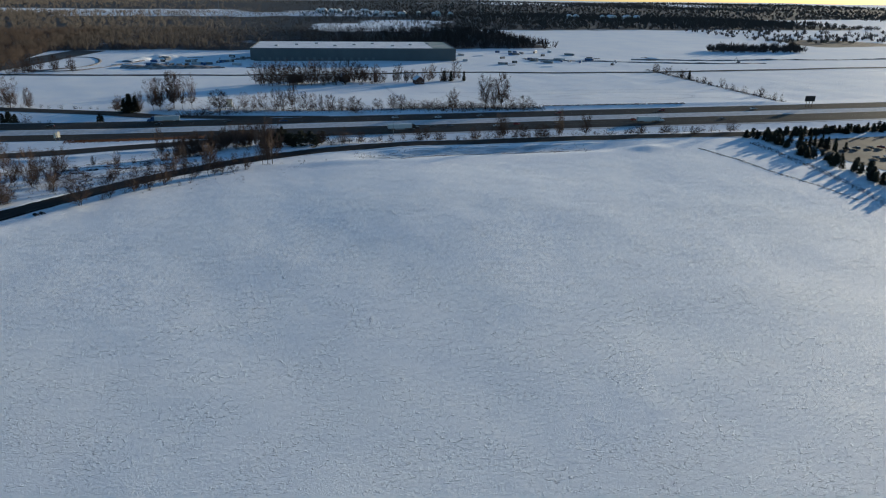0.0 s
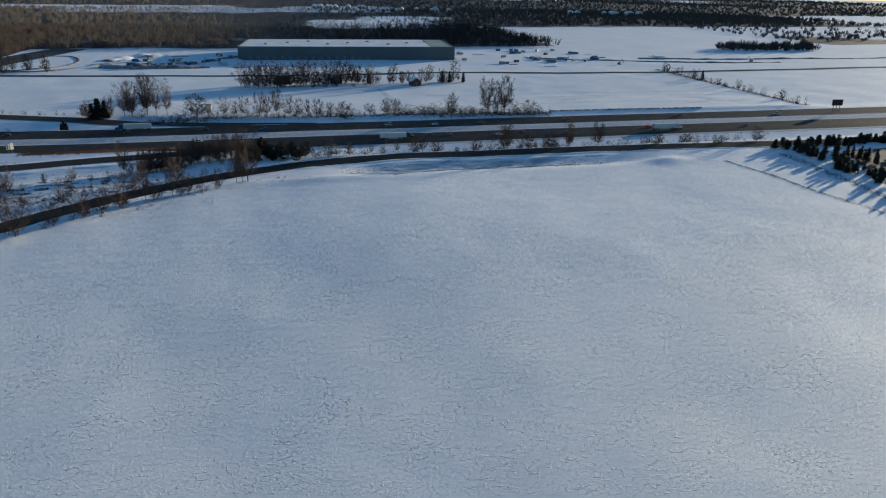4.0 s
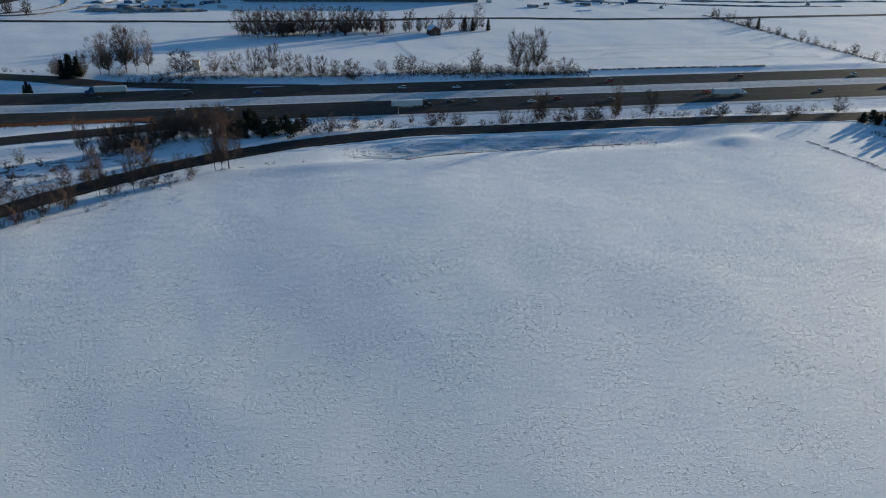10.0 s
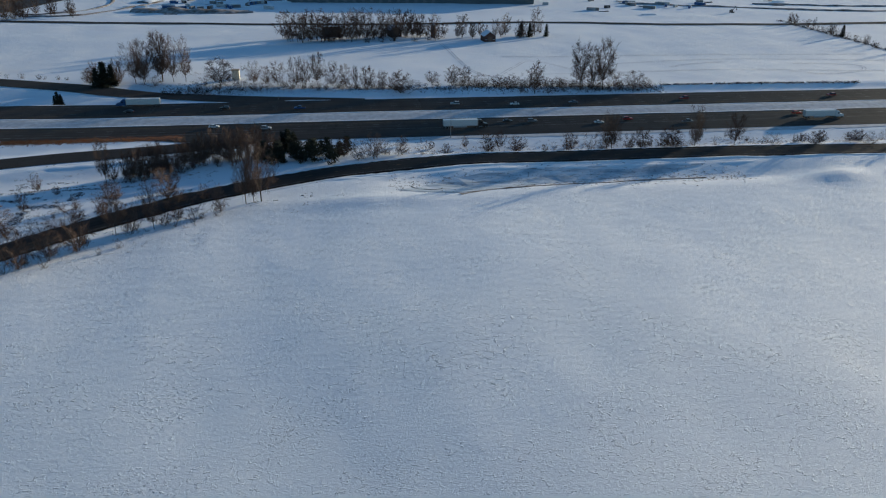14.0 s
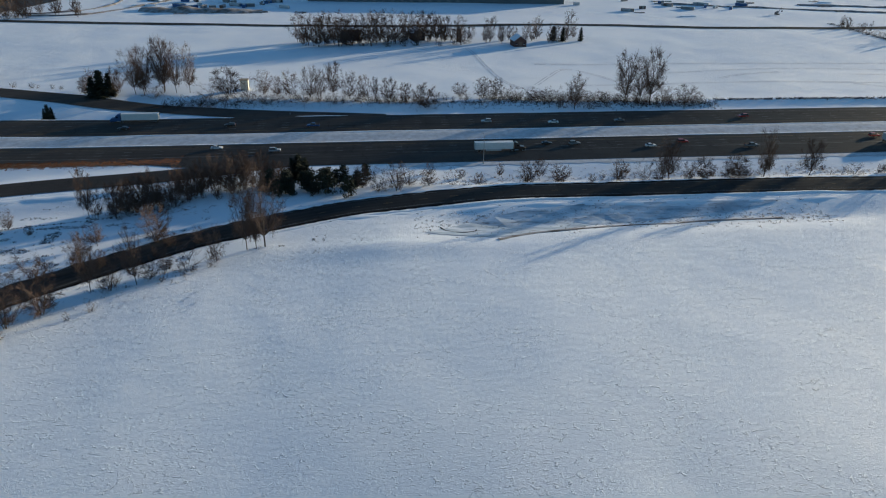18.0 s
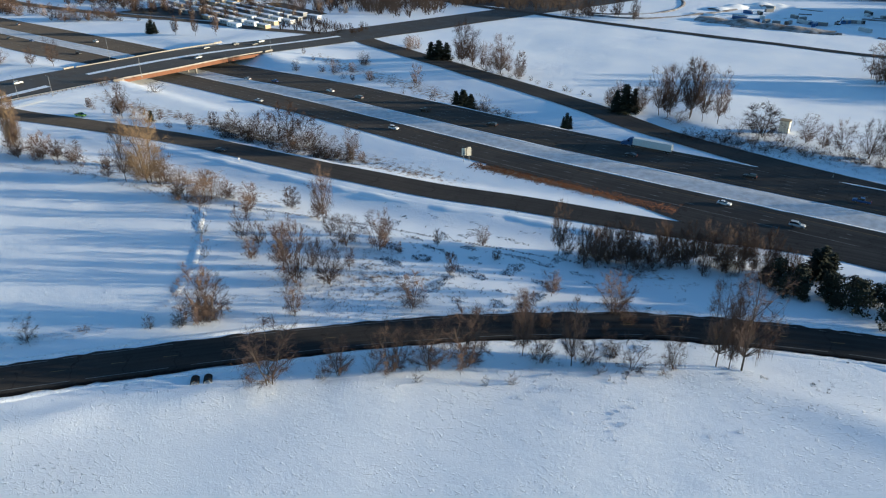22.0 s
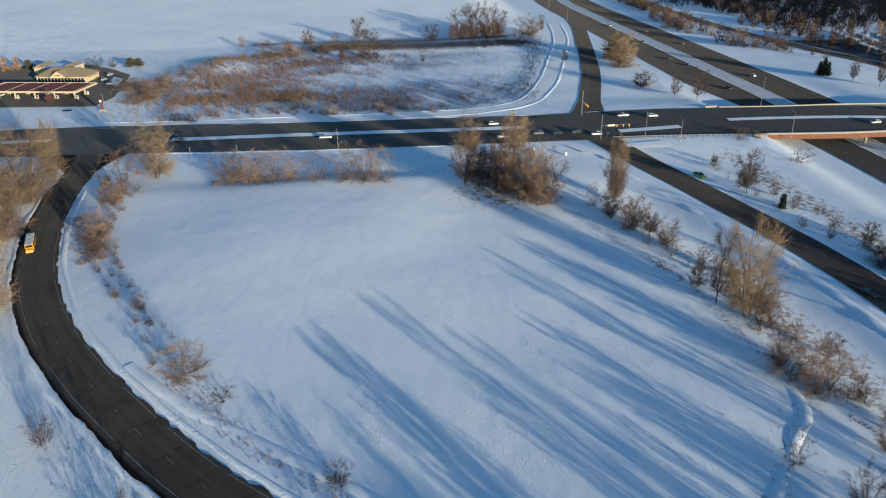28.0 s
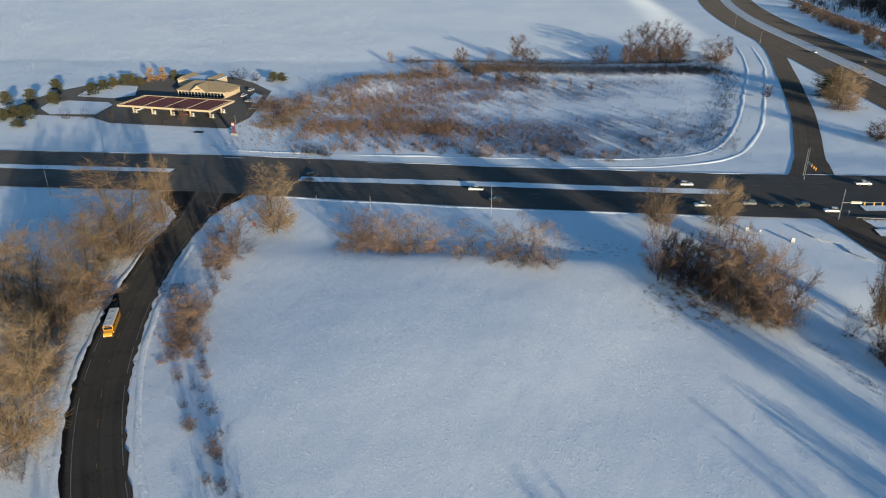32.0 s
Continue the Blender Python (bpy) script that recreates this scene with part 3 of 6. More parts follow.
class Soup:
    """Gathers tapered limbs and small leaves into one mesh."""

    def __init__(self):
        self.v, self.f = [], []

    def limb(self, a, b, ra, rb, sides=4):
        d = (b - a).normalized()
        e = d.orthogonal().normalized()
        g = d.cross(e)
        n = len(self.v)
        for c, r in ((a, ra), (b, rb)):
            for k in range(sides):
                t = 2 * math.pi * k / sides
                self.v.append(c + (e * math.cos(t) + g * math.sin(t)) * r)
        for k in range(sides):
            self.f.append((n + k, n + (k + 1) % sides, n + sides + (k + 1) % sides, n + sides + k))

    def twig(self, a, b, r):
        d = (b - a).normalized()
        e = d.orthogonal().normalized() * r
        g = d.cross(e)
        n = len(self.v)
        self.v += [a + e, a - 0.5 * e + 0.87 * g, a - 0.5 * e - 0.87 * g, b]
        self.f += [(n, n + 1, n + 3), (n + 1, n + 2, n + 3), (n + 2, n, n + 3)]

    def sprig(self, a, b, r):
        """The finest twig: one sliver."""
        e = (b - a).cross(Vector((a.y - b.z, b.x + 0.3, a.z - 0.7))).normalized() * r
        n = len(self.v)
        self.v += [a + e, a - e, b]
        self.f.append((n, n + 1, n + 2))

    def leaf(self, c, u, v):
        n = len(self.v)
        self.v += [c - u, c + v, c + u, c - v]
        self.f.append((n, n + 1, n + 2, n + 3))

    def fit(self, other, wide=0.5):
        """Stretches both soups so that the crown is one metre tall and one wide."""
        r = sorted(math.hypot(p.x, p.y) for p in self.v)
        z = sorted(p.z for p in self.v)
        k, h = wide / r[int(len(r) * 0.92)], 1.0 / z[int(len(z) * 0.97)]
        for soup in (self, other):
            soup.v = [Vector((p.x * k, p.y * k, p.z * h)) for p in soup.v]

    def mesh(self, name, mat):
        me = bpy.data.meshes.new(name)
        me.from_pydata([tuple(p) for p in self.v], [], self.f)
        me.materials.append(mat)
        return me


def bent(rnd, d, amount):
    return (d + Vector((rnd.gauss(0, 1), rnd.gauss(0, 1), rnd.gauss(0, 1))) * amount).normalized()


def crown_edge(z, az, clear, seed):
    """How far out the crown reaches at a height, lumpy all round."""
    mid = clear + 0.42 * (1.0 - clear)
    q = max(0.0, 1.0 - ((z - mid) / (1.03 - mid if z > mid else mid - 0.8 * clear + 0.04)) ** 2)
    lump = noise.noise((1.3 * math.cos(az) + 7.1 * seed, 1.3 * math.sin(az), 3.0 * z))
    return 0.5 * q ** 0.42 * (0.92 + 0.45 * lump)


def bare_tree(seed, stems, clear, limbs, forks, twigs, crown_mat, thick=0.016, fat=1.0, low=False):
    """A leafless tree one metre tall and one wide, to be stretched: its trunk and limbs, and its crown of fine twigs."""
    rnd = random.Random(seed)
    wood, crown = Soup(), Soup()
    rise = Vector((0, 0, 1))
    trunks = []
    for s in range(stems):
        ang = 2 * math.pi * (s + 0.6 * rnd.random()) / stems
        side = Vector((math.cos(ang), math.sin(ang), 0))
        reach = rnd.uniform(0.10, 0.30) if stems > 1 else 0.03
        top = rnd.uniform(0.68, 0.90) if stems > 1 else 0.93
        foot = side * (rnd.uniform(0.01, 0.05) if not low else rnd.uniform(0.01, 0.05))
        pts = [foot + side * reach * (i / 5) ** 1.3 + Vector((rnd.gauss(0, 0.010), rnd.gauss(0, 0.010), top * i / 5)) for i in range(6)]
        r0 = thick / (1 + 0.16 * (stems - 1))
        for i in range(5):
            wood.limb(pts[i], pts[i + 1], r0 * (1 - 0.16 * i), r0 * (1 - 0.16 * (i + 1)), 4)
        trunks.append((pts, r0, top))
    for k in range(limbs):
        pts, r0, top = trunks[k % stems]
        z = clear + (0.97 - clear) * ((k + rnd.random()) / limbs) ** 1.2
        az = 2.4 * k + rnd.uniform(-0.4, 0.4)
        edge = crown_edge(z, az, clear, seed) * rnd.uniform(0.55, 0.86)
        tip = Vector((math.cos(az) * edge, math.sin(az) * edge, z))
        start = min(top * 0.96, max(0.5 * clear + 0.02, z - edge * rnd.uniform(0.9, 1.5) - 0.06))
        u = min(4.999, 5 * start / top)
        a = pts[int(u)].lerp(pts[int(u) + 1], u % 1)
        mid = a.lerp(tip, 0.5) + (tip - a).cross(rise) * rnd.gauss(0, 0.10) - rise * 0.03
        bend = [a.lerp(mid, t).lerp(mid.lerp(tip, t), t) for t in (0, 0.33, 0.66, 1.0)]
        r = r0 * (0.52 - 0.26 * start)
        for q in range(3):
            wood.limb(bend[q], bend[q + 1], r * (1 - 0.28 * q), r * (0.72 - 0.28 * q), 3)
        for j in range(forks):
            u = 2.999 * rnd.uniform(0.25, 1.0)
            q = bend[int(u)].lerp(bend[int(u) + 1], u % 1)
            out = Vector((q.x, q.y, 0))
            d = bent(rnd, (tip - a).normalized() * 0.7 + rise * 0.2 + out * 0.8, 0.6)
            e = q + d * rnd.uniform(0.11, 0.25)
            if math.hypot(e.x, e.y) > 1.04 * crown_edge(e.z, math.atan2(e.y, e.x), clear, seed):
                e = q.lerp(e, 0.5)
            crown.sprig(q, e, 0.0017 * fat)
            for m in range(twigs):
                w = q.lerp(e, rnd.uniform(0.1, 1.0))
                crown.sprig(w, w + bent(rnd, d * 0.6 + rise * 0.12, 0.8) * rnd.uniform(0.06, 0.14), 0.0012 * fat)
    crown.fit(wood)
    return wood.mesh("trunk", M_BARK if crown_mat is not M_DARK else M_DARK), crown.mesh("crown", crown_mat)


def conifer(seed, tiers, per, mat, point=1.0, base=0.06):
    """A needled tree: a stem, and tiers of drooping sprays."""
    rnd = random.Random(seed)
    wood, crown = Soup(), Soup()
    wood.limb(Vector((0, 0, 0)), Vector((0, 0, 0.95)), 0.022, 0.004, 5)
    for t in range(tiers):
        h = base + (0.98 - base) * (t / tiers)
        rad = 0.5 * (1 - h) ** point * rnd.uniform(0.7, 1.12) + 0.025
        for k in range(per):
            az = rnd.uniform(0, 2 * math.pi)
            d = Vector((math.cos(az), math.sin(az), rnd.uniform(-0.4, 0.15))) * rnd.uniform(0.72, 1.12)
            side = Vector((-math.sin(az), math.cos(az), 0))
            for m in range(3):
                c = Vector((0, 0, h + rnd.uniform(-0.02, 0.03))) + d * rad * (0.3 + 0.3 * m) * rnd.uniform(0.85, 1.15)
                crown.leaf(c, d * rad * 0.22, (side * rnd.uniform(0.05, 0.09) + Vector((0, 0, rnd.uniform(-0.03, 0.03)))) * (1.1 - 0.25 * m))
    return wood.mesh("trunk", M_BARK), crown.mesh("crown", mat)


def pine(seed, clumps, mat, clear=0.25):
    """A ragged pine: limbs that carry clumps of short needles."""
    rnd = random.Random(seed)
    wood, crown = Soup(), Soup()
    wood.limb(Vector((0, 0, 0)), Vector((rnd.gauss(0, 0.02), rnd.gauss(0, 0.02), 0.93)), 0.022, 0.006, 5)
    for k in range(clumps):
        h = rnd.uniform(clear, 0.95)
        az = rnd.uniform(0, 2 * math.pi)
        r = math.sqrt(rnd.uniform(0.03, 1.0)) * 0.46 * math.sqrt(max(0.02, 1.0 - h)) * (0.75 + 0.25 * math.sin(3 * az + 5 * h))
        c = Vector((math.cos(az) * r, math.sin(az) * r, h + 0.05))
        wood.limb(Vector((0, 0, h - 0.03)), c, 0.007, 0.003, 3)
        for m in range(17):
            o = bent(rnd, Vector((0, 0, 0.1)), 1.0) * rnd.uniform(0.03, 0.14)
            u, v = bent(rnd, Vector((0, 0, 0.3)), 1.0), bent(rnd, Vector((0, 0, 0)), 1.0)
            crown.leaf(c + Vector((o.x, o.y, o.z * 0.6)), u * 0.046, v * 0.020)
    return wood.mesh("trunk", M_BARK), crown.mesh("crown", mat)


BREEDS = {
    "r": ("bare_tree", "leafless grey-brown tree with several stems in the snow", "tree", [bare_tree(s, 3, 0.14, 24, 9, 20, M_TWIG, 0.013, 1.4) for s in (1, 2, 3, 4, 5)]),
    "R": ("row_tree", "leafless brown tree in a distant row", "tree", [bare_tree(s, 2, 0.16, 20, 7, 9, M_TWIG, 0.016, 3.6) for s in (5, 6, 7, 8)]),
    "D": ("dark_bush", "dark dense leafless bush in the snow", "shrub", [bare_tree(s, 4, 0.0, 16, 5, 8, M_DARK, 0.010, 3.4, True) for s in (53, 54)]),
    "t": ("slender_tree", "slender leafless tree with upright branches", "tree", [bare_tree(s, 1, 0.26, 24, 9, 18, M_TWIG, 0.015, 1.45) for s in (11, 12, 13, 14)]),
    "T": ("tall_tree", "tall leafless tree with golden sunlit branches", "tree", [bare_tree(s, 3, 0.12, 44, 10, 17, M_GOLD, 0.014, 0.9) for s in (21, 22, 23)]),
    "g": ("golden_shrub", "dense leafless golden-brown shrub on a snowy bank", "shrub", [bare_tree(s, 5, 0.0, 26, 8, 13, M_RUST, 0.008, 1.3, True) for s in (31, 32, 33)]),
    "s": ("bare_shrub", "low rounded shrub of thin bare brown stems in the snow", "shrub", [bare_tree(s, 4, 0.0, 15, 5, 9, M_TWIG, 0.008, 2.4, True) for s in (41, 42, 43)]),
    "d": ("dark_bush", "dark dense leafless bush in the snow", "shrub", [bare_tree(s, 5, 0.0, 24, 6, 13, M_DARK, 0.009, 1.7, True) for s in (51, 52)]),
    "c": ("spruce", "dark green spruce standing in the snow", "tree", [conifer(s, 24, 16, M_NEEDLE, 0.62) for s in (61, 62)]),
    "c2": ("juniper", "olive-brown conical evergreen in the snow", "tree", [conifer(s, 22, 16, M_NEEDLE2, 0.7) for s in (64, 65)]),
    "p": ("pine", "ragged dark green pine by the road", "tree", [pine(s, 100, M_NEEDLE, 0.06) for s in (71, 72, 73)]),
    "j": ("juniper", "small narrow dark juniper in the snow", "tree", [conifer(s, 20, 14, M_NEEDLE, 0.35) for s in (81,)]),
    "G": ("ornamental_pine", "small olive-green pine in a snowy planting bed", "tree", [pine(s, 90, M_NEEDLE2, 0.06) for s in (91, 92)]),
    "O": ("ornamental_tree", "small tree with dry orange-brown leaves", "tree", [pine(s, 34, M_ORANGE, 0.15) for s in (95,)]),
}
PLANT_RND = random.Random(77)


def plant(kind, x, y, tall, wide, group=""):
    name, label, cat, meshes = BREEDS[kind]
    wood, crown = PLANT_RND.choice(meshes)
    top = new(name)
    top.matrix_basis = Matrix.LocRotScale((x, y, height(x, y) - 0.05), Euler((0, 0, PLANT_RND.uniform(0, 6.28))), (wide, wide, tall))
    new(wood.name.split(".")[0], wood).parent = top
    new("crown", crown).parent = top
    return tagged(top, label, cat, group)


# ---- where trees and shrubs stand: kind, place, height, spread ----
PLANTS = []
# verge trees along the curve
PLANTS.append([
    ('r', -82, -65, 14.6, 11.1), ('r', -72, -54, 10.5, 6.4), ('s', -66, -49, 7.6, 4.5), ('r', -63, -46, 11.7, 7.7), ('r', -57, -41, 12.9, 7.8),
    ('r', -51, -35, 15.2, 9.9), ('t', -43, -24, 17.0, 4.1), ('r', -38, -24, 8.6, 5.4), ('t', -32, -21, 15.8, 5.4), ('r', -29, -19, 6.3, 4.0),
    ('r', -26, -14, 7.2, 4.1), ('s', -20, -15, 7.8, 8.0), ('r', -13, -10, 8.6, 4.7), ('t', -5, -3, 21.5, 5.4), ('t', -3, -2, 17.3, 4.1),
    ('t', -0, -1, 24.2, 10.2),
])
# scrub north of the curve
PLANTS.append([
    ('r', -115, -57, 14.5, 9.5), ('r', -113, -55, 12, 8.5), ('d', -114, -56, 7.5, 6.0), ('s', -117, -61, 5.3, 3.5), ('s', -123, -66, 3.1, 2.7), ('r', -98, -42, 9.8, 4.3), ('r', -110, -30, 17.7, 7.0),
    ('t', -119, -26, 13.2, 5.6), ('r', -102, -25, 12.4, 8.6), ('t', -111, -22, 9.8, 4.0), ('r', -76, -22, 9.3, 6.7), ('t', -133, 5, 18.2, 7.0),
    ('r', -144, -19, 10.4, 6.1), ('r', -131, -27, 6.6, 4.1), ('r', -137, -19, 7.1, 4.3), ('r', -114, -5, 9.4, 7.8), ('r', -104, -2, 12.6, 6.8),
    ('s', -157, -24, 8.6, 4.4), ('s', -143, -34, 6.6, 3.0), ('g', -177, -8, 9.6, 5.8), ('r', -187, -11, 11.7, 5.8),
])
# scrub trees in the snow
PLANTS.append([
    ('r', -165, 2, 7.3, 6.2), ('r', -152, 9, 7.2, 5.4), ('r', -173, 1, 5.2, 3.9), ('t', -92, 11, 5.4, 2.4), ('r', -78, -2, 6.5, 3.2),
    ('t', -103, -16, 6.5, 2.9), ('t', -49, -14, 10.7, 4.3), ('t', -50, 4, 7.3, 4.7), ('r', -33, 5, 11.0, 7.5), ('t', -61, 30, 16.4, 4.4),
    ('r', -58, 30, 9.1, 4.4), ('r', -50, 35, 8.6, 6.1), ('r', -17, 43, 7.8, 5.9),
])
# pines by the highway
PLANTS.append([
    ('p', -3, 44, 10.0, 9.1), ('c', 6, 55, 10.2, 7.1), ('p', 3, 41, 10.7, 8.1), ('p', 17, 40, 12.1, 9.3), ('p', 11, 43, 9.8, 8.8),
    ('p', 24, 36, 10.2, 7.5),
])
# bushes right
PLANTS.append([
    ('d', 35, 41, 6.5, 6.8), ('r', 41, 40, 10.4, 7.4), ('r', 46, 45, 5.9, 6.0), ('r', 29, 44, 7.8, 5.4),
])
# verge shrubs by the highway
PLANTS.append([
    ('r', 53, 45, 6.3, 5.9), ('s', 62, 46, 6.3, 6.0), ('r', 90, 47, 8.0, 6.0), ('t', 96, 52, 8.2, 4.5), ('r', 103, 50, 6.4, 6.1),
    ('r', 126, 49, 8.5, 5.0), ('s', 136, 48, 8.1, 7.0), ('t', 146, 48, 14.4, 6.0), ('r', 159, 47, 8.5, 7.0), ('r', 174, 49, 9.2, 8.1),
    ('t', 184, 48, 18.5, 6.0),
])
# verge shrubs further on
PLANTS.append([
    ('t', 144, 49, 16.1, 7.2), ('r', 153, 47, 6.8, 4.6), ('r', 168, 44, 6.5, 5.6), ('t', 185, 49, 14.3, 5.2), ('t', 203, 48, 13.8, 6.8),
    ('s', 173, 44, 5.2, 7.7), ('s', 220, 45, 4.8, 7.8), ('r', 238, 41, 5.3, 6.5), ('r', 261, 44, 4.9, 6.6),
])
# verge shrubs far on
PLANTS.append([
    ('r', 306, 39, 8.6, 7.7), ('s', 263, 38, 4.5, 7.5), ('r', 277, 36, 5.1, 7.5),
])
# tree line over the highway
PLANTS.append([
    ('c', -102, 181, 14.2, 11.1), ('r', -112, 187, 8.0, 5.9), ('r', -96, 184, 12.5, 5.9), ('t', -86, 183, 21.9, 10.3), ('t', -81, 181, 16.7, 7.3),
    ('t', -71, 183, 26.1, 10.3), ('t', -65, 181, 24.3, 6.4), ('t', -58, 181, 23.8, 8.2), ('r', -37, 172, 13.7, 12.9), ('s', -46, 171, 8.0, 11.4),
    ('s', -28, 170, 10.0, 8.6), ('r', -20, 174, 11.8, 7.5), ('r', -13, 171, 9.7, 6.3), ('r', -6, 169, 12.2, 7.4), ('r', 4, 167, 14.4, 9.6),
    ('r', 9, 169, 12.5, 6.3), ('t', 16, 167, 16.6, 7.4), ('r', 24, 164, 12.4, 7.3), ('r', 31, 163, 11.3, 6.8),
])
# tree line over the highway, on
PLANTS.append([
    ('t', 37, 164, 10.2, 3.4), ('r', 44, 159, 10.6, 7.8), ('r', 52, 156, 8.6, 6.1), ('r', 61, 144, 10.8, 10.2), ('r', 81, 166, 6.3, 6.8),
    ('r', 92, 161, 9.6, 7.9), ('r', 99, 162, 9.0, 7.3), ('s', 107, 158, 6.7, 8.4), ('s', 116, 154, 6.1, 8.3), ('s', 123, 149, 6.9, 8.2),
    ('t', 135, 140, 16.1, 8.0), ('s', 129, 143, 8.2, 9.1), ('s', 143, 141, 7.3, 8.0), ('s', 151, 143, 6.3, 8.1), ('t', 162, 146, 23.7, 10.3),
    ('t', 170, 146, 22.1, 8.1), ('t', 176, 146, 25.3, 10.9), ('r', 183, 146, 8.3, 7.1), ('r', 194, 144, 9.0, 9.7),
])
# west tree line
PLANTS.append([
    ('r', -113, 200, 9.7, 0.5),
])
# tree line by the slip road
PLANTS.append([
    ('c', -246, 228, 12.1, 13.0), ('c', -173, 147, 11.8, 10.1), ('s', -164, 152, 8.8, 7.9), ('r', -179, 213, 11.0, 7.2),
    ('t', -193, 216, 21.8, 12.4), ('t', -222, 219, 25.3, 11.1), ('t', -219, 226, 21.7, 9.8), ('s', -203, 216, 14.5, 9.4), ('c', -116, 147, 7.8, 4.2),
    ('r', -113, 192, 7.8, 7.7), ('t', -82, 186, 21.9, 9.9), ('t', -72, 186, 24.8, 9.2), ('r', -98, 194, 12.6, 7.4), ('s', -74, 176, 5.9, 11.3),
    ('r', -221, 172, 12.0, 6.1), ('r', -283, 171, 8.9, 6.0), ('r', -307, 162, 6.7, 4.8),
])
# bank between slip road and highway
PLANTS.append([
    ('t', -296, 36, 9.7, 5.5), ('j', -278, 41, 5.5, 3.5), ('r', -248, 53, 6.6, 4.7), ('d', -233, 50, 8.9, 11.3), ('d', -225, 53, 7.6, 11.1),
    ('r', -219, 56, 12.0, 9.8), ('r', -207, 60, 17.1, 10.9), ('r', -198, 62, 11.4, 11.9), ('r', -178, 55, 9.3, 8.9), ('t', -168, 58, 14.3, 7.0),
    ('s', -184, 53, 9.4, 6.8), ('s', -351, 62, 3.2, 6.4), ('s', -323, 74, 6.2, 9.3),
])
# bank trees by the slip road
PLANTS.append([
    ('t', -216, -12, 21.1, 5.3), ('T', -210, -7, 24.6, 13.1), ('s', -204, -6, 8.4, 8.6), ('g', -184, -10, 12.4, 8.6), ('g', -178, -4, 11.4, 7.6),
    ('r', -226, -13, 6.0, 4.6), ('r', -269, -15, 9.5, 7.6), ('r', -254, -11, 8.7, 7.2), ('t', -293, -14, 21.7, 7.9), ('t', -293, 36, 15.8, 8.2),
    ('s', -238, -18, 3.3, 5.8),
])
# cross road shrubs
PLANTS.append([
    ('T', -339, -188, 22.4, 14.3), ('g', -321, -195, 18.4, 10.7), ('g', -312, -197, 10.3, 6.9), ('g', -328, -158, 13.6, 9.9),
    ('g', -328, -150, 14.1, 8.9), ('g', -327, -145, 13.4, 8.9), ('g', -326, -137, 13.7, 10.6), ('g', -323, -123, 12.6, 8.7),
    ('g', -319, -112, 12.0, 8.5), ('g', -318, -105, 15.2, 10.1), ('g', -317, -98, 14.9, 8.4), ('g', -336, -158, 11.9, 9.3),
    ('g', -275, -189, 12.3, 7.2), ('r', -267, -188, 6.8, 4.8), ('g', -284, -191, 5.1, 4.5),
])
# cross road thicket
PLANTS.append([
    ('r', -311, -67, 17.5, 8.8), ('r', -308, -62, 14.8, 9.5), ('r', -302, -55, 19.3, 9.2), ('g', -295, -50, 23.4, 11.8),
    ('g', -292, -45, 24.6, 11.6), ('g', -291, -40, 20.7, 10.1), ('r', -301, -53, 23.2, 9.1), ('r', -310, -58, 12.3, 9.6),
    ('T', -355, -60, 16.6, 11.5), ('T', -356, -39, 15.2, 11.5), ('g', -302, -44, 18.4, 10.6), ('r', -319, -61, 10.0, 8.3),
    ('T', -294, -14, 21.5, 5.8),
])
# golden trees inside the bend
PLANTS.append([
    ('T', -318, -229, 28.5, 23.2), ('T', -341, -228, 22.8, 8.8), ('g', -321, -228, 14.6, 14.5), ('T', -274, -230, 26.8, 22.0),
    ('T', -274, -223, 21.8, 13.1), ('T', -290, -225, 23.4, 14.2), ('g', -286, -224, 11.2, 12.4), ('T', -230, -205, 26.4, 16.9),
    ('T', -249, -215, 19.1, 14.0), ('T', -279, -243, 21.6, 15.1), ('g', -270, -222, 13.0, 10.0), ('T', -311, -233, 15.0, 12.1),
    ('g', -225, -204, 9.6, 6.5), ('s', -222, -199, 4.8, 3.2), ('g', -255, -219, 9.3, 11.9),
])
# verge shrubs of the bend
PLANTS.append([
    ('g', -199, -146, 9.5, 8.1), ('s', -190, -136, 2.8, 5.7), ('d', -162, -110, 4.9, 4.6), ('d', -145, -95, 3.7, 2.6), ('d', -142, -86, 6.1, 4.8),
    ('r', -179, -169, 6.8, 4.5), ('s', -154, -151, 6.4, 6.9), ('s', -151, -146, 10.5, 9.1), ('s', -149, -141, 9.1, 7.9), ('s', -144, -131, 4.2, 4.0),
    ('s', -132, -118, 3.4, 3.1), ('s', -123, -66, 3.7, 2.3), ('d', -118, -61, 4.9, 3.7), ('s', -135, -76, 1.4, 3.4), ('g', -270, -187, 10.2, 6.9),
    ('g', -281, -192, 10.6, 6.0),
])
# far side of the bridge
PLANTS.append([
    ('T', -529, 66, 20.6, 18.5), ('T', -570, 73, 12.7, 13.3), ('g', -467, 61, 9.7, 8.8), ('t', -431, 77, 16.8, 7.6), ('t', -437, 67, 11.2, 5.5),
    ('c', -476, 178, 10.6, 7.0), ('t', -457, 185, 12.1, 5.3), ('t', -441, 191, 17.8, 4.4), ('t', -429, 200, 20.9, 5.0),
])
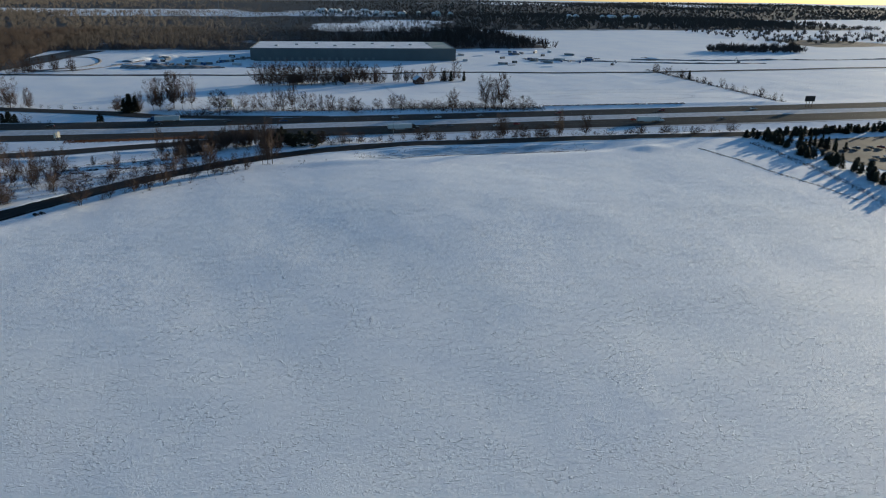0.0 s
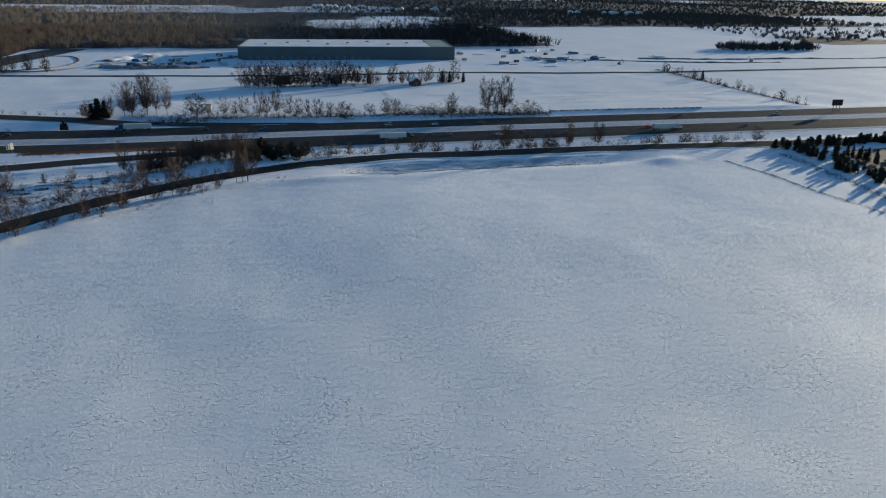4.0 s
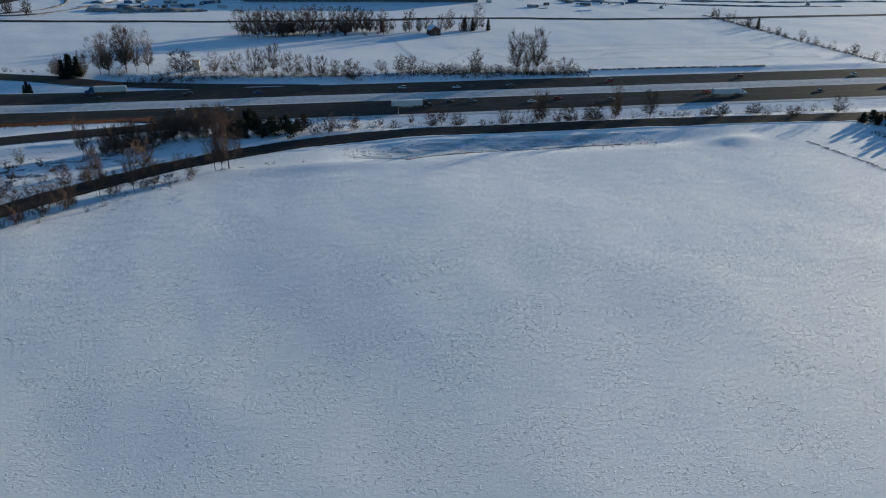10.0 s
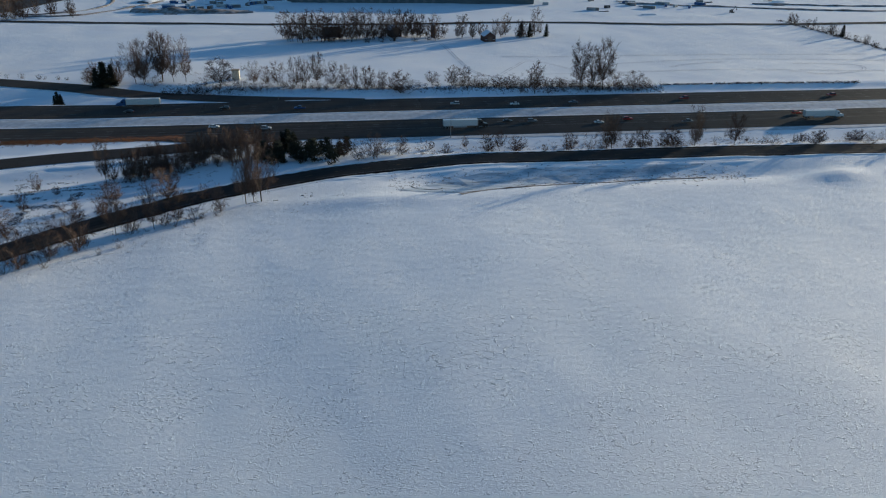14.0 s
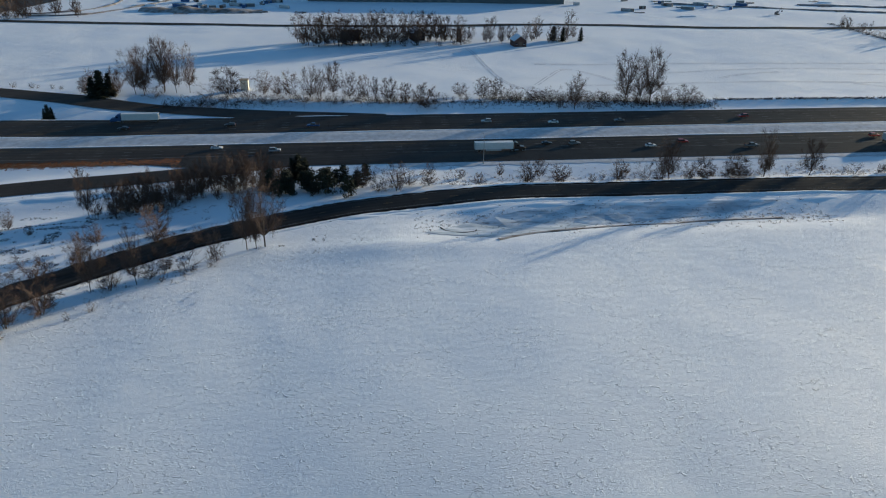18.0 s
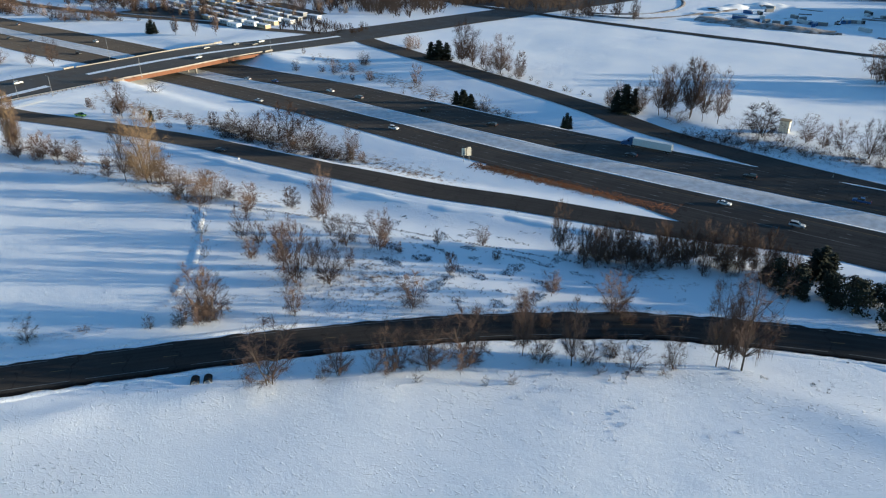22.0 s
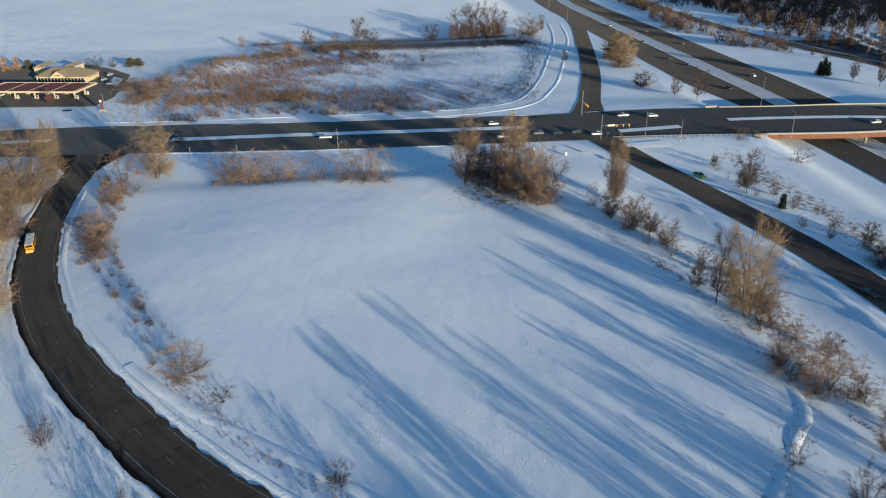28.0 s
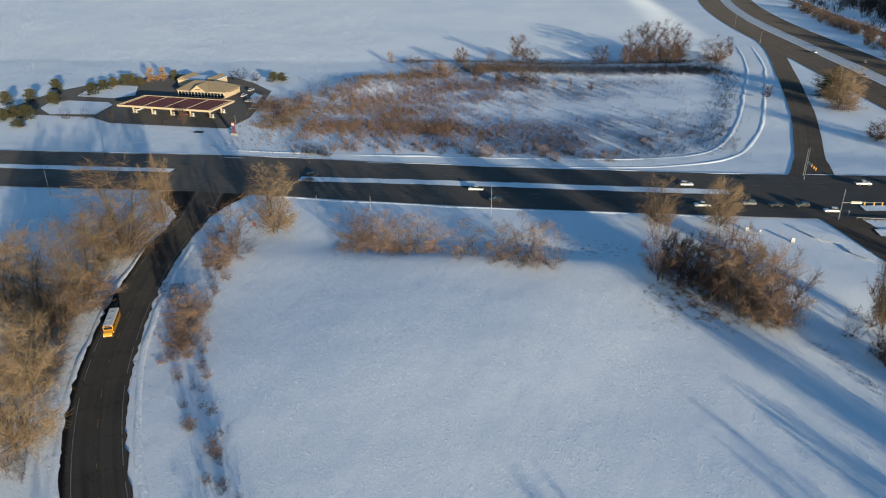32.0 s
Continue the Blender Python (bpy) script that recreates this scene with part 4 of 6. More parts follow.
# trees by the marsh
PLANTS.append([
    ('t', -644, -109, 17.6, 11.3), ('r', -638, -99, 9.0, 10.0), ('r', -628, -148, 10.4, 8.7), ('r', -636, -52, 11.5, 13.4),
    ('r', -654, -27, 22.2, 16.2), ('r', -654, -15, 24.9, 18.2), ('r', -655, -3, 26.0, 18.2), ('r', -659, 6, 19.6, 14.2), ('g', -665, 29, 17.0, 14.7),
    ('g', -665, 35, 13.1, 12.2), ('t', -546, 33, 8.0, 5.2), ('c2', -555, 72, 17.6, 17.9), ('g', -522, 65, 16.5, 13.6), ('r', -463, 57, 8.0, 9.1),
    ('g', -601, -175, 9.3, 11.4), ('g', -593, -159, 10.2, 13.0), ('d', -655, 8, 4.7, 5.6),
])
# trees round the filling station
PLANTS.append([
    ('G', -510, -405, 9, 8), ('G', -480, -380, 8, 9), ('G', -517, -395, 9, 8), ('G', -479, -371, 9, 10), ('G', -511, -377, 9, 9), ('G', -545, -396, 9, 8), ('G', -474, -381, 8, 8), ('G', -462, -365, 5, 7), ('G', -536, -367, 9, 9), ('G', -548, -367, 8, 8), ('G', -557, -365, 8, 7), ('G', -562, -360, 9, 8), ('G', -568, -358, 8, 7), ('G', -564, -351, 7, 6), ('O', -568, -345, 10, 8), ('O', -576, -341, 9, 8), ('G', -582, -336, 8, 6), ('d', -583, -296, 6, 6), ('d', -585, -291, 7, 7), ('r', -579, -279, 6, 5), ('G', -578, -267, 8, 7), ('G', -580, -262, 7, 8), ('t', -468, -278, 9, 4), ('s', -470, -289, 5, 4), ('s', -480, -350, 6, 7), ('s', -480, -339, 6, 6), ('t', -481, -325, 5, 3), ('g', -516, -251, 7, 9), ('g', -502, -249, 8, 10), ('g', -508, -243, 7, 8),
])
for bed in PLANTS:
    for kind, x, y, tall, wide in bed:
        tall *= {"g": 0.88, "p": 0.78, "G": 0.8}.get(kind, 1.0)
        wide *= {"G": 1.4, "O": 1.3}.get(kind, 1.0)
        plant(kind, x, y, tall, max((1.5 if kind == 'g' else 1.15) * wide, (0.34 if kind in 'tTc' else 0.55) * tall), "roadside trees")
        if kind == "c":
            for q in (-1, 1):
                plant("c", x + q * 0.32 * wide, y + q * 0.2 * wide, tall * PLANT_RND.uniform(0.75, 0.95), 0.8 * wide, "roadside trees")


def scatter(kinds, n, x0, y0, x1, y1, depth, lo, hi, aspect=0.6, group="", seed=1):
    """Trees by chance along a line, within a depth of it."""
    rnd = random.Random(seed)
    d = Vector((x1 - x0, y1 - y0))
    nn = Vector((-d.y, d.x)).normalized()
    for i in range(n):
        p = Vector((x0, y0)) + d * ((i + rnd.random()) / n) + nn * rnd.uniform(-depth, depth)
        t = rnd.uniform(lo, hi)
        plant(rnd.choice(kinds), p.x, p.y, t, t * aspect * rnd.uniform(0.8, 1.25), group)


scatter("ttrr", 54, -54, 32, 2, 50, 6, 7, 13, 0.45, "thicket by the slip road", 3)
scatter("s", 14, -52, 30, 0, 44, 6, 2, 4, 1.2, "thicket by the slip road", 4)
scatter("R", 46, -14, 322, 104, 328, 13, 9, 22, 0.6, "farm grove", 5)
scatter("R", 16, 112, 326, 194, 330, 10, 8, 20, 0.55, "farm grove", 55)
scatter("D", 9, 10, 314, 110, 318, 7, 6, 12, 0.8, "farm grove", 6)

scatter("ssr", 14, -60, -20, 4, 20, 4, 2.5, 6, 0.8, "verge trees along the curve", 8)
scatter("dr", 24, -246, 51, -162, 57, 5, 4, 9, 0.8, "hedge by the highway", 9)
scatter("rs", 16, -330, 40, -250, 46, 9, 2, 5, 0.8, "bank shrubs", 10)
scatter("srr", 10, -180, -2, -70, 14, 9, 3, 7, 0.8, "scrub on the bank", 11)
scatter("rs", 8, -300, -20, -190, 4, 7, 2.5, 6, 0.9, "scrub on the bank", 12)
scatter("RRR", 26, -600, 262, -430, 300, 30, 6, 12, 0.6, "trees in the home park", 15)
scatter("sr", 18, -330, 190, -180, 150, 10, 2.5, 6, 0.9, "bank shrubs over the highway", 16)
scatter("gs", 14, -362, 62, -350, 72, 4, 1.5, 3, 1.2, "shrubs by the abutment", 17)
scatter("sD", 76, -70, 163, 205, 144, 4, 2.5, 5.5, 1.0, "brush under the tree line", 40)
scatter("D", 44, 92, 157, 176, 146, 3, 3, 5.5, 1.2, "brush under the tree line", 41)
scatter("D", 34, -64, 163, 86, 156, 4, 2, 4, 1.3, "brush under the tree line", 46)
scatter("srs", 14, -58, 33, 8, 52, 6, 3, 7, 0.9, "thicket by the slip road", 42)
scatter("p", 12, -6, 42, 34, 46, 5, 4.5, 8, 1.0, "pines by the highway", 43)
scatter("srs", 30, 30, 54, 320, 47, 4, 2, 5.5, 0.8, "verge scrub", 44)
scatter("RRRD", 40, -700, 232, -470, 262, 12, 6, 12, 0.6, "trees along the frontage road", 60)
scatter("RRT", 30, -640, 300, -420, 330, 18, 8, 14, 0.6, "trees in the home park", 61)
scatter("rd", 22, -760, 190, -520, 205, 6, 4, 9, 0.7, "hedge by the highway", 62)
scatter("RRg", 16, -740, 172, -650, 160, 7, 7, 11, 0.9, "bushes beyond the highway", 63)
scatter("Rg", 14, -600, 165, -560, 205, 8, 7, 12, 0.9, "bushes beyond the highway", 64)
scatter("RRD", 14, -880, 185, -780, 184, 6, 7, 11, 0.8, "bushes beyond the highway", 65)
scatter("d", 7, -428, -208, -425, -192, 1.5, 3.5, 4.5, 1.3, "dark hedge by the path", 66)
scatter("s", 6, -74, -59, -8, -10, 3, 2, 4.5, 1.0, "verge trees along the curve", 67)
scatter("c", 3, 166, 322, 196, 330, 5, 7, 12, 0.6, "farm grove", 68)
scatter("sD", 40, 441, 400, 434, 150, 4, 1.5, 4, 1.0, "hedgerow", 69)
scatter("rtr", 8, -240, 236, -178, 216, 3, 8, 15, 0.5, "trees by the north slip road", 70)
scatter("g", 4, -290, 252, -276, 242, 4, 7, 9, 0.9, "trees by the north slip road", 71)
scatter("d", 3, -284, 199, -278, 195, 2, 5, 7, 1.0, "bushes over the highway", 72)
scatter("rd", 4, -168, 155, -148, 147, 3, 3, 6, 0.9, "bushes over the highway", 73)
scatter("sd", 22, -250, 226, -120, 200, 3, 1.5, 3, 1.2, "trees by the north slip road", 74)
scatter("Rg", 6, -262, 436, -240, 444, 6, 8, 12, 0.8, "far grove", 75)

scatter("D", 22, -242, 52, -164, 58, 3, 2.5, 4.5, 1.3, "hedge by the highway", 80)


# ---- kit for built things ----
def part(name, bm, mat, parent=None, label=""):
    me = bpy.data.meshes.new(name)
    bm.to_mesh(me)
    bm.free()
    me.materials.append(mat)
    ob = new(name, me)
    ob.parent = parent
    if label:
        ob["label"] = label
    return ob


def box(cx, cy, cz, sx, sy, sz, bm=None, rz=0.0):
    bm = bm or bmesh.new()
    bmesh.ops.create_cube(bm, size=1, matrix=Matrix.LocRotScale((cx, cy, cz), Euler((0, 0, rz)), (sx, sy, sz)))
    return bm


def soft(bm, w):
    bmesh.ops.bevel(bm, geom=bm.edges[:], offset=w, segments=2, affect="EDGES", profile=0.6)
    return bm


def rod(a, b, r, bm=None, n=8, r2=None):
    bm = bm or bmesh.new()
    a, b = Vector(a), Vector(b)
    m = Matrix.Translation((a + b) / 2) @ (b - a).to_track_quat("Z", "Y").to_matrix().to_4x4()
    bmesh.ops.create_cone(bm, cap_ends=True, segments=n, radius1=r, radius2=r if r2 is None else r2, depth=(b - a).length, matrix=m)
    return bm


def prism(profile, y0, y1, bm=None, inset=0.0):
    """A profile in x and z, drawn out along y; inset pulls the upper points in at both sides."""
    bm = bm or bmesh.new()
    top = max(z for _, z in profile)
    low = min(z for _, z in profile)
    sides = []
    for y, s in ((y0, 1), (y1, -1)):
        sides.append([bm.verts.new((x, y + s * inset * (z - low) / (top - low), z)) for x, z in profile])
    n = len(profile)
    bm.faces.new(sides[0][::-1])
    bm.faces.new(sides[1])
    for i in range(n):
        bm.faces.new((sides[0][i], sides[0][(i + 1) % n], sides[1][(i + 1) % n], sides[1][i]))
    bmesh.ops.recalc_face_normals(bm, faces=bm.faces[:])
    return bm


def base(name, label, cat, x, y, z=None, rz=0.0, group=""):
    ob = new(name)
    ob.matrix_basis = Matrix.Translation((x, y, height(x, y) if z is None else z)) @ Matrix.Rotation(rz, 4, "Z")
    return tagged(ob, label, cat, group)


def paint(c, rough=0.4):
    return material("paint", plain(c, tuple(v * 0.85 for v in c), 3.0, 0), rough, spec=0.5)


M_WHITE = paint((0.72, 0.72, 0.70))
M_BLACKC = paint((0.02, 0.02, 0.022), 0.3)
M_GREYC = paint((0.16, 0.165, 0.17), 0.35)
M_SILVER = paint((0.42, 0.43, 0.44), 0.35)
M_REDC = paint((0.28, 0.02, 0.018), 0.35)
M_BLUEC = paint((0.03, 0.08, 0.22), 0.35)
M_LIME = paint((0.30, 0.48, 0.04), 0.4)
M_YELLOW = paint((0.75, 0.36, 0.015), 0.4)
M_GLASS = material("dark_glass", plain((0.02, 0.025, 0.03), None, 1, 0), 0.08, spec=0.6)
M_LAMP = material("lamp_lens", plain((0.7, 0.66, 0.55), None, 4, 0), 0.2)
M_TAIL = material("tail_lens", plain((0.35, 0.02, 0.015), None, 4, 0), 0.25)
M_STEEL = material("galvanised", plain((0.34, 0.35, 0.36), (0.22, 0.23, 0.24), 2, 0), 0.5, 0.6)
M_WEATHER = material("weathering_steel", plain((0.20, 0.085, 0.038), (0.14, 0.062, 0.03), 0.6, 0.05), 0.75)
M_CONCRETE = material("concrete", plain((0.36, 0.33, 0.28), (0.27, 0.25, 0.22), 0.5, 0.15), 0.85)
M_WOOD = material("weathered_wood", plain((0.17, 0.12, 0.085), (0.10, 0.075, 0.055), 1.2, 0.2), 0.9)
M_BARNRED = material("barn_boards", plain((0.10, 0.055, 0.045), (0.06, 0.04, 0.035), 0.8, 0.2), 0.9)
M_TAN = material("tan_siding", plain((0.58, 0.46, 0.29), (0.50, 0.39, 0.24), 0.7, 0.05), 0.8)
M_TANROOF = material("tan_shingles", plain((0.30, 0.24, 0.15), (0.22, 0.175, 0.11), 1.5, 0.2), 0.9)
M_CANOPY = material("canopy_deck", plain((0.17, 0.045, 0.035), (0.11, 0.04, 0.035), 0.4, 0.05), 0.8)
M_SIGNFACE = material("sign_face", plain((0.78, 0.72, 0.55), (0.62, 0.57, 0.45), 0.8, 0), 0.5)


def wheel(x, y, r, wide, parent):
    w = part("wheel", soft(rod((x, y - wide / 2, r), (x, y + wide / 2, r), r, n=14), 0.04), M_RUBBER, parent)
    part("rim", rod((x, y - wide / 2 - 0.01, r), (x, y + wide / 2 + 0.01, r), r * 0.55, n=10), M_STEEL, w)


CARS = {}
SHAPES = {
    "sedan": (4.7, 1.82, 1.42, [(-2.35, 0.32), (-2.35, 0.75), (-2.2, 0.92), (-1.25, 0.98), (0.95, 0.98), (2.1, 0.82), (2.35, 0.62), (2.32, 0.32)],
              [(-1.75, 0.97), (-1.05, 1.40), (0.05, 1.42), (1.0, 0.97)]),
    "suv": (4.8, 1.92, 1.75, [(-2.4, 0.38), (-2.42, 0.95), (-2.3, 1.08), (0.9, 1.1), (2.1, 0.98), (2.38, 0.75), (2.36, 0.38)],
            [(-2.3, 1.08), (-2.0, 1.70), (0.0, 1.74), (0.95, 1.09)]),
    "pickup": (5.7, 1.98, 1.85, [(-2.85, 0.45), (-2.87, 1.1), (-0.85, 1.12), (1.35, 1.14), (2.6, 1.05), (2.85, 0.8), (2.83, 0.45)],
               [(-0.85, 1.12), (-0.72, 1.78), (0.55, 1.82), (1.4, 1.13)]),
}
CAR_WORDS = {"sedan": ("car", "low saloon car"), "suv": ("car", "tall estate car"), "pickup": ("pickup", "pickup truck")}


def car(shape, mat, colour, x, y, heading, lift=0.28, z_at=height, group="traffic on the roads"):
    """A car with its body, windows, roof, lights and wheels; alike ones share their meshes."""
    name, words = CAR_WORDS[shape]
    label = f"{colour} {words} on the dark asphalt"
    m = Matrix.Translation((x, y, z_at(x, y) + lift)) @ Matrix.Rotation(heading, 4, "Z")
    key = (shape, colour)
    if key in CARS:
        return copy_thing(CARS[key], m)
    length, wide, tall, low, top = SHAPES[shape]
    ob = tagged(new(name), label, "car", group)
    body = soft(prism(low, -wide / 2, wide / 2, inset=0.06), 0.05)
    part("body", body, mat, ob)
    part("window_band", prism(top, -wide / 2 + 0.1, wide / 2 - 0.1, inset=0.16), M_GLASS, ob)
    (ax, az), (bx, bz) = top[1], top[2]
    roof = prism([(ax - 0.05, az - 0.02), (ax, az + 0.04), (bx, bz + 0.04), (bx + 0.05, bz - 0.02)], -wide / 2 + 0.24, wide / 2 - 0.24)
    part("roof", roof, mat, ob)
    if shape == "pickup":
        part("bed_liner", box(-1.85, 0, 1.10, 1.75, wide - 0.3, 0.06), M_RUBBER, ob)
    for s in (-1, 1):
        part("headlight", box(low[-2][0] - 0.02, s * (wide / 2 - 0.32), low[-2][1] + 0.06, 0.08, 0.36, 0.16), M_LAMP, ob)
        part("tail_light", box(low[1][0] + 0.02, s * (wide / 2 - 0.25), low[1][1] - 0.02, 0.08, 0.3, 0.2), M_TAIL, ob)
        for ax in (-length * 0.29, length * 0.3):
            wheel(ax, s * (wide / 2 - 0.08), 0.34, 0.24, ob)
    CARS[key] = ob
    ob.matrix_basis = m
    return ob


def semi(x, y, heading, cab_mat, words, lift=0.28):
    ob = base("semi_truck", words, "truck", x, y, height(x, y) + lift, heading, "lorries on the highway")
    part("trailer", soft(box(-3.4, 0, 2.62, 16.1, 2.6, 2.85), 0.04), M_WHITE, ob, "long plain white box trailer")
    part("trailer_rail", box(-3.4, 0, 1.12, 15.8, 1.1, 0.16), M_GREYC, ob)
    part("side_skirt", box(-3.6, -1.24, 0.86, 6.5, 0.05, 0.7), M_SILVER, ob)
    part("rear_door", box(-11.47, 0, 2.62, 0.04, 2.4, 2.6), M_SILVER, ob)
    cab = prism([(5.1, 0.75), (5.1, 3.75), (5.6, 3.95), (6.7, 3.55), (7.5, 2.25), (9.35, 1.9), (9.7, 1.3), (9.7, 0.6)], -1.22, 1.22, inset=0.12)
    part("cab", soft(cab, 0.06), cab_mat, ob)
    part("windscreen", prism([(6.78, 3.35), (7.52, 2.32), (7.6, 2.34), (6.86, 3.4)], -1.02, 1.02), M_GLASS, ob)
    for s in (-1, 1):
        part("side_window", box(6.5, s * 1.19, 2.55, 0.8, 0.06, 0.6), M_GLASS, ob)
        part("headlight", box(9.66, s * 0.9, 1.15, 0.1, 0.4, 0.25), M_LAMP, ob)
        part("fuel_tank", rod((5.3, s * 1.05, 0.75), (6.9, s * 1.05, 0.75), 0.3), M_STEEL, ob)
        for ax in (-10.4, -9.1, 4.2, 5.4, 8.6):
            wheel(ax, s * 1.05, 0.5, 0.45, ob)
    part("bumper", soft(box(9.72, 0, 0.62, 0.2, 2.4, 0.35), 0.03), M_STEEL, ob)
    return ob


def lamp_post(x, y, tall, arm=2.0, heading=0.0, z_at=height, name="street_lamp", label="tall grey metal street lamp beside the road"):
    ob = base(name, label, "street lamp", x, y, z_at(x, y), heading, "street lamps")
    part("pole", rod((0, 0, 0), (0, 0, tall), 0.13, n=8, r2=0.07), M_STEEL, ob)
    part("foot", box(0, 0, 0.2, 0.5, 0.5, 0.4), M_CONCRETE, ob)
    if arm:
        part("arm", rod((0, 0, tall - 0.2), (arm, 0, tall + 0.25), 0.05, n=6), M_STEEL, ob)
        part("lamp_head", soft(box(arm + 0.3, 0, tall + 0.25, 0.8, 0.32, 0.16), 0.04), M_GREYC, ob)
    return ob


def small_sign(x, y, tall, w, h, heading, mat, label, name="road_sign"):
    ob = base(name, label, "sign", x, y, None, heading)
    part("post", rod((0, 0, 0), (0, 0, tall), 0.05, n=6), M_STEEL, ob)
    part("panel", box(0.06, 0, tall - h / 2, 0.04, w, h), mat, ob)
    return ob


def tufts(name, spots, tall, mat, label, seed=1, blades=7, cat="dry grass"):
    """Dry stalks in many small clumps, as one mesh."""
    rnd = random.Random(seed)
    s = Soup()
    for x, y, k in spots:
        z = height(x, y)
        for b in range(blades):
            a = Vector((x + rnd.gauss(0, 0.35 * k), y + rnd.gauss(0, 0.35 * k), z))
            d = Vector((rnd.gauss(0, 0.3), rnd.gauss(0, 0.3), 1)).normalized()
            s.sprig(a, a + d * tall * k * rnd.uniform(0.5, 1.1), 0.045 * (0.6 + 0.4 * k))
    return tagged(new(name, s.mesh(name, mat)), label, cat, kind="stuff")


def along(pts, n, wide, seed, lo=0.6, hi=1.3):
    rnd = random.Random(seed)
    line = spline(pts, 1.0)
    nor = normals(line)
    out = []
    for _ in range(n):
        i = rnd.randrange(len(line))
        q = line[i] + nor[i] * rnd.gauss(0, wide)
        out.append((q.x, q.y, rnd.uniform(lo, hi)))
    return out


# ---- bridge ----
def bridge():
    ob = base("bridge", "road bridge with rust-brown girders and pale concrete parapets", "bridge", 0, 0, 0.0)
    ya, yb = 76.0, 172.0
    xw = lambda y, o: cross_mid(y) + 1.0 + o
    n = 12
    ys = [ya + (yb - ya) * i / n for i in range(n + 1)]

    def beam(name, off, wide, z0, z1, mat, label=""):
        bm = bmesh.new()
        rings = []
        for y in ys:
            d = deck_height(cross_mid(y), y)
            rings.append([bm.verts.new((xw(y, off + sx * wide / 2), y, d + z)) for sx, z in ((-1, z0), (1, z0), (1, z1), (-1, z1))])
        for a, b in zip(rings, rings[1:]):
            for k in range(4):
                bm.faces.new((a[k], a[(k + 1) % 4], b[(k + 1) % 4], b[k]))
        bm.faces.new(rings[0][::-1])
        bm.faces.new(rings[-1])
        return part(name, bm, mat, ob, label)

    beam("deck", 0, 48.0, -0.25, 0.2, M_CONCRETE)
    for o in (-21.5, -13, -4.3, 4.3, 13, 21.5):
        beam("girder", o, 0.5, -1.65, -0.26, M_WEATHER, "rust-brown steel girder")
    beam("fascia_girder", 24.25, 0.3, -2.1, 0.02, M_WEATHER, "rust-brown steel girder")
    for o in (-24.2, 24.2):
        beam("parapet", o, 0.4, 0.05, 0.85, M_CONCRETE, "pale concrete parapet")
    for y in (ya, yb):
        s = 1 if y == yb else -1
        d = deck_height(cross_mid(y), y)
        part("abutment", box(xw(y, 0), y + s * 0.8, d - 3.0, 49.5, 1.6, 5.6), M_CONCRETE, ob, "pale concrete abutment wall")
        for o in (-25.5, 25.5):
            part("wing_wall", box(xw(y, o), y + s * 3.6, d - 1.2, 0.6, 6.5, 4.4), M_CONCRETE, ob)
    ym = fwy_mid(-372) + 0.5
    d = deck_height(cross_mid(ym), ym)
    part("pier_cap", soft(box(xw(ym, 0), ym, d - 2.1, 46, 1.3, 0.9), 0.05), M_CONCRETE, ob)
    for o in (-20, -12, -4, 4, 12, 20):
        part("pier_column", soft(rod((xw(ym, o), ym, d - 7.5), (xw(ym, o), ym, d - 2.4), 0.6, n=12), 0.03), M_CONCRETE, ob, "round pale concrete column")
    return ob


bridge()
# guard rail on the embankment
rail = base("guard_rail", "galvanised steel guard rail on short posts along the cross road", "guard rail", 0, 0, 0.0)
pts = spline([(-364.0, 8), (-361, 35), (-354.5, 66), (-349.5, 78)], 2.0)
for a, b in zip(pts, pts[1:]):
    za, zb = deck_height(a.x, a.y) + 0.85, deck_height(b.x, b.y) + 0.85
    part("rail", rod((a.x, a.y, za), (b.x, b.y, zb), 0.17, n=6), M_STEEL, rail)
for p in pts:
    part("post", box(p.x + 0.2, p.y, deck_height(p.x, p.y) + 0.45, 0.16, 0.2, 1.0), M_WOOD, rail)


# ---- filling station ----
def sheet(name, outline, mat, lift, label, cat="pavement", kind="structure", z_at=height):
    """A level patch of ground cover inside an outline."""
    bm = bmesh.new()
    f = bm.faces.new([bm.verts.new((x, y, 0)) for x, y in outline])
    bmesh.ops.triangulate(bm, faces=[f])
    for _ in range(4):
        long = [e for e in bm.edges if e.calc_length() > 9]
        if long:
            bmesh.ops.subdivide_edges(bm, edges=long, cuts=1)
            bmesh.ops.triangulate(bm, faces=[g for g in bm.faces if len(g.verts) > 3])
    for v in bm.verts:
        v.co.z = z_at(v.co.x, v.co.y) + lift
    bmesh.ops.recalc_face_normals(bm, faces=bm.faces[:])
    if sum(g.normal.z for g in bm.faces) < 0:
        bmesh.ops.reverse_faces(bm, faces=bm.faces[:])
    return tagged(part(name, bm, mat), label, cat, kind=kind)


sheet("pavement_station", [(-472, -321), (-465, -254), (-487, -250), (-550, -259), (-574, -279), (-592, -300), (-599, -342), (-587, -360), (-563, -384), (-545, -393), (-524, -397), (-497, -396), (-480, -385), (-489, -379), (-486, -369), (-483, -337)], M_ROAD, 0.2, "dark wet asphalt forecourt of the filling station", "forecourt")
ST = radians(80.0)


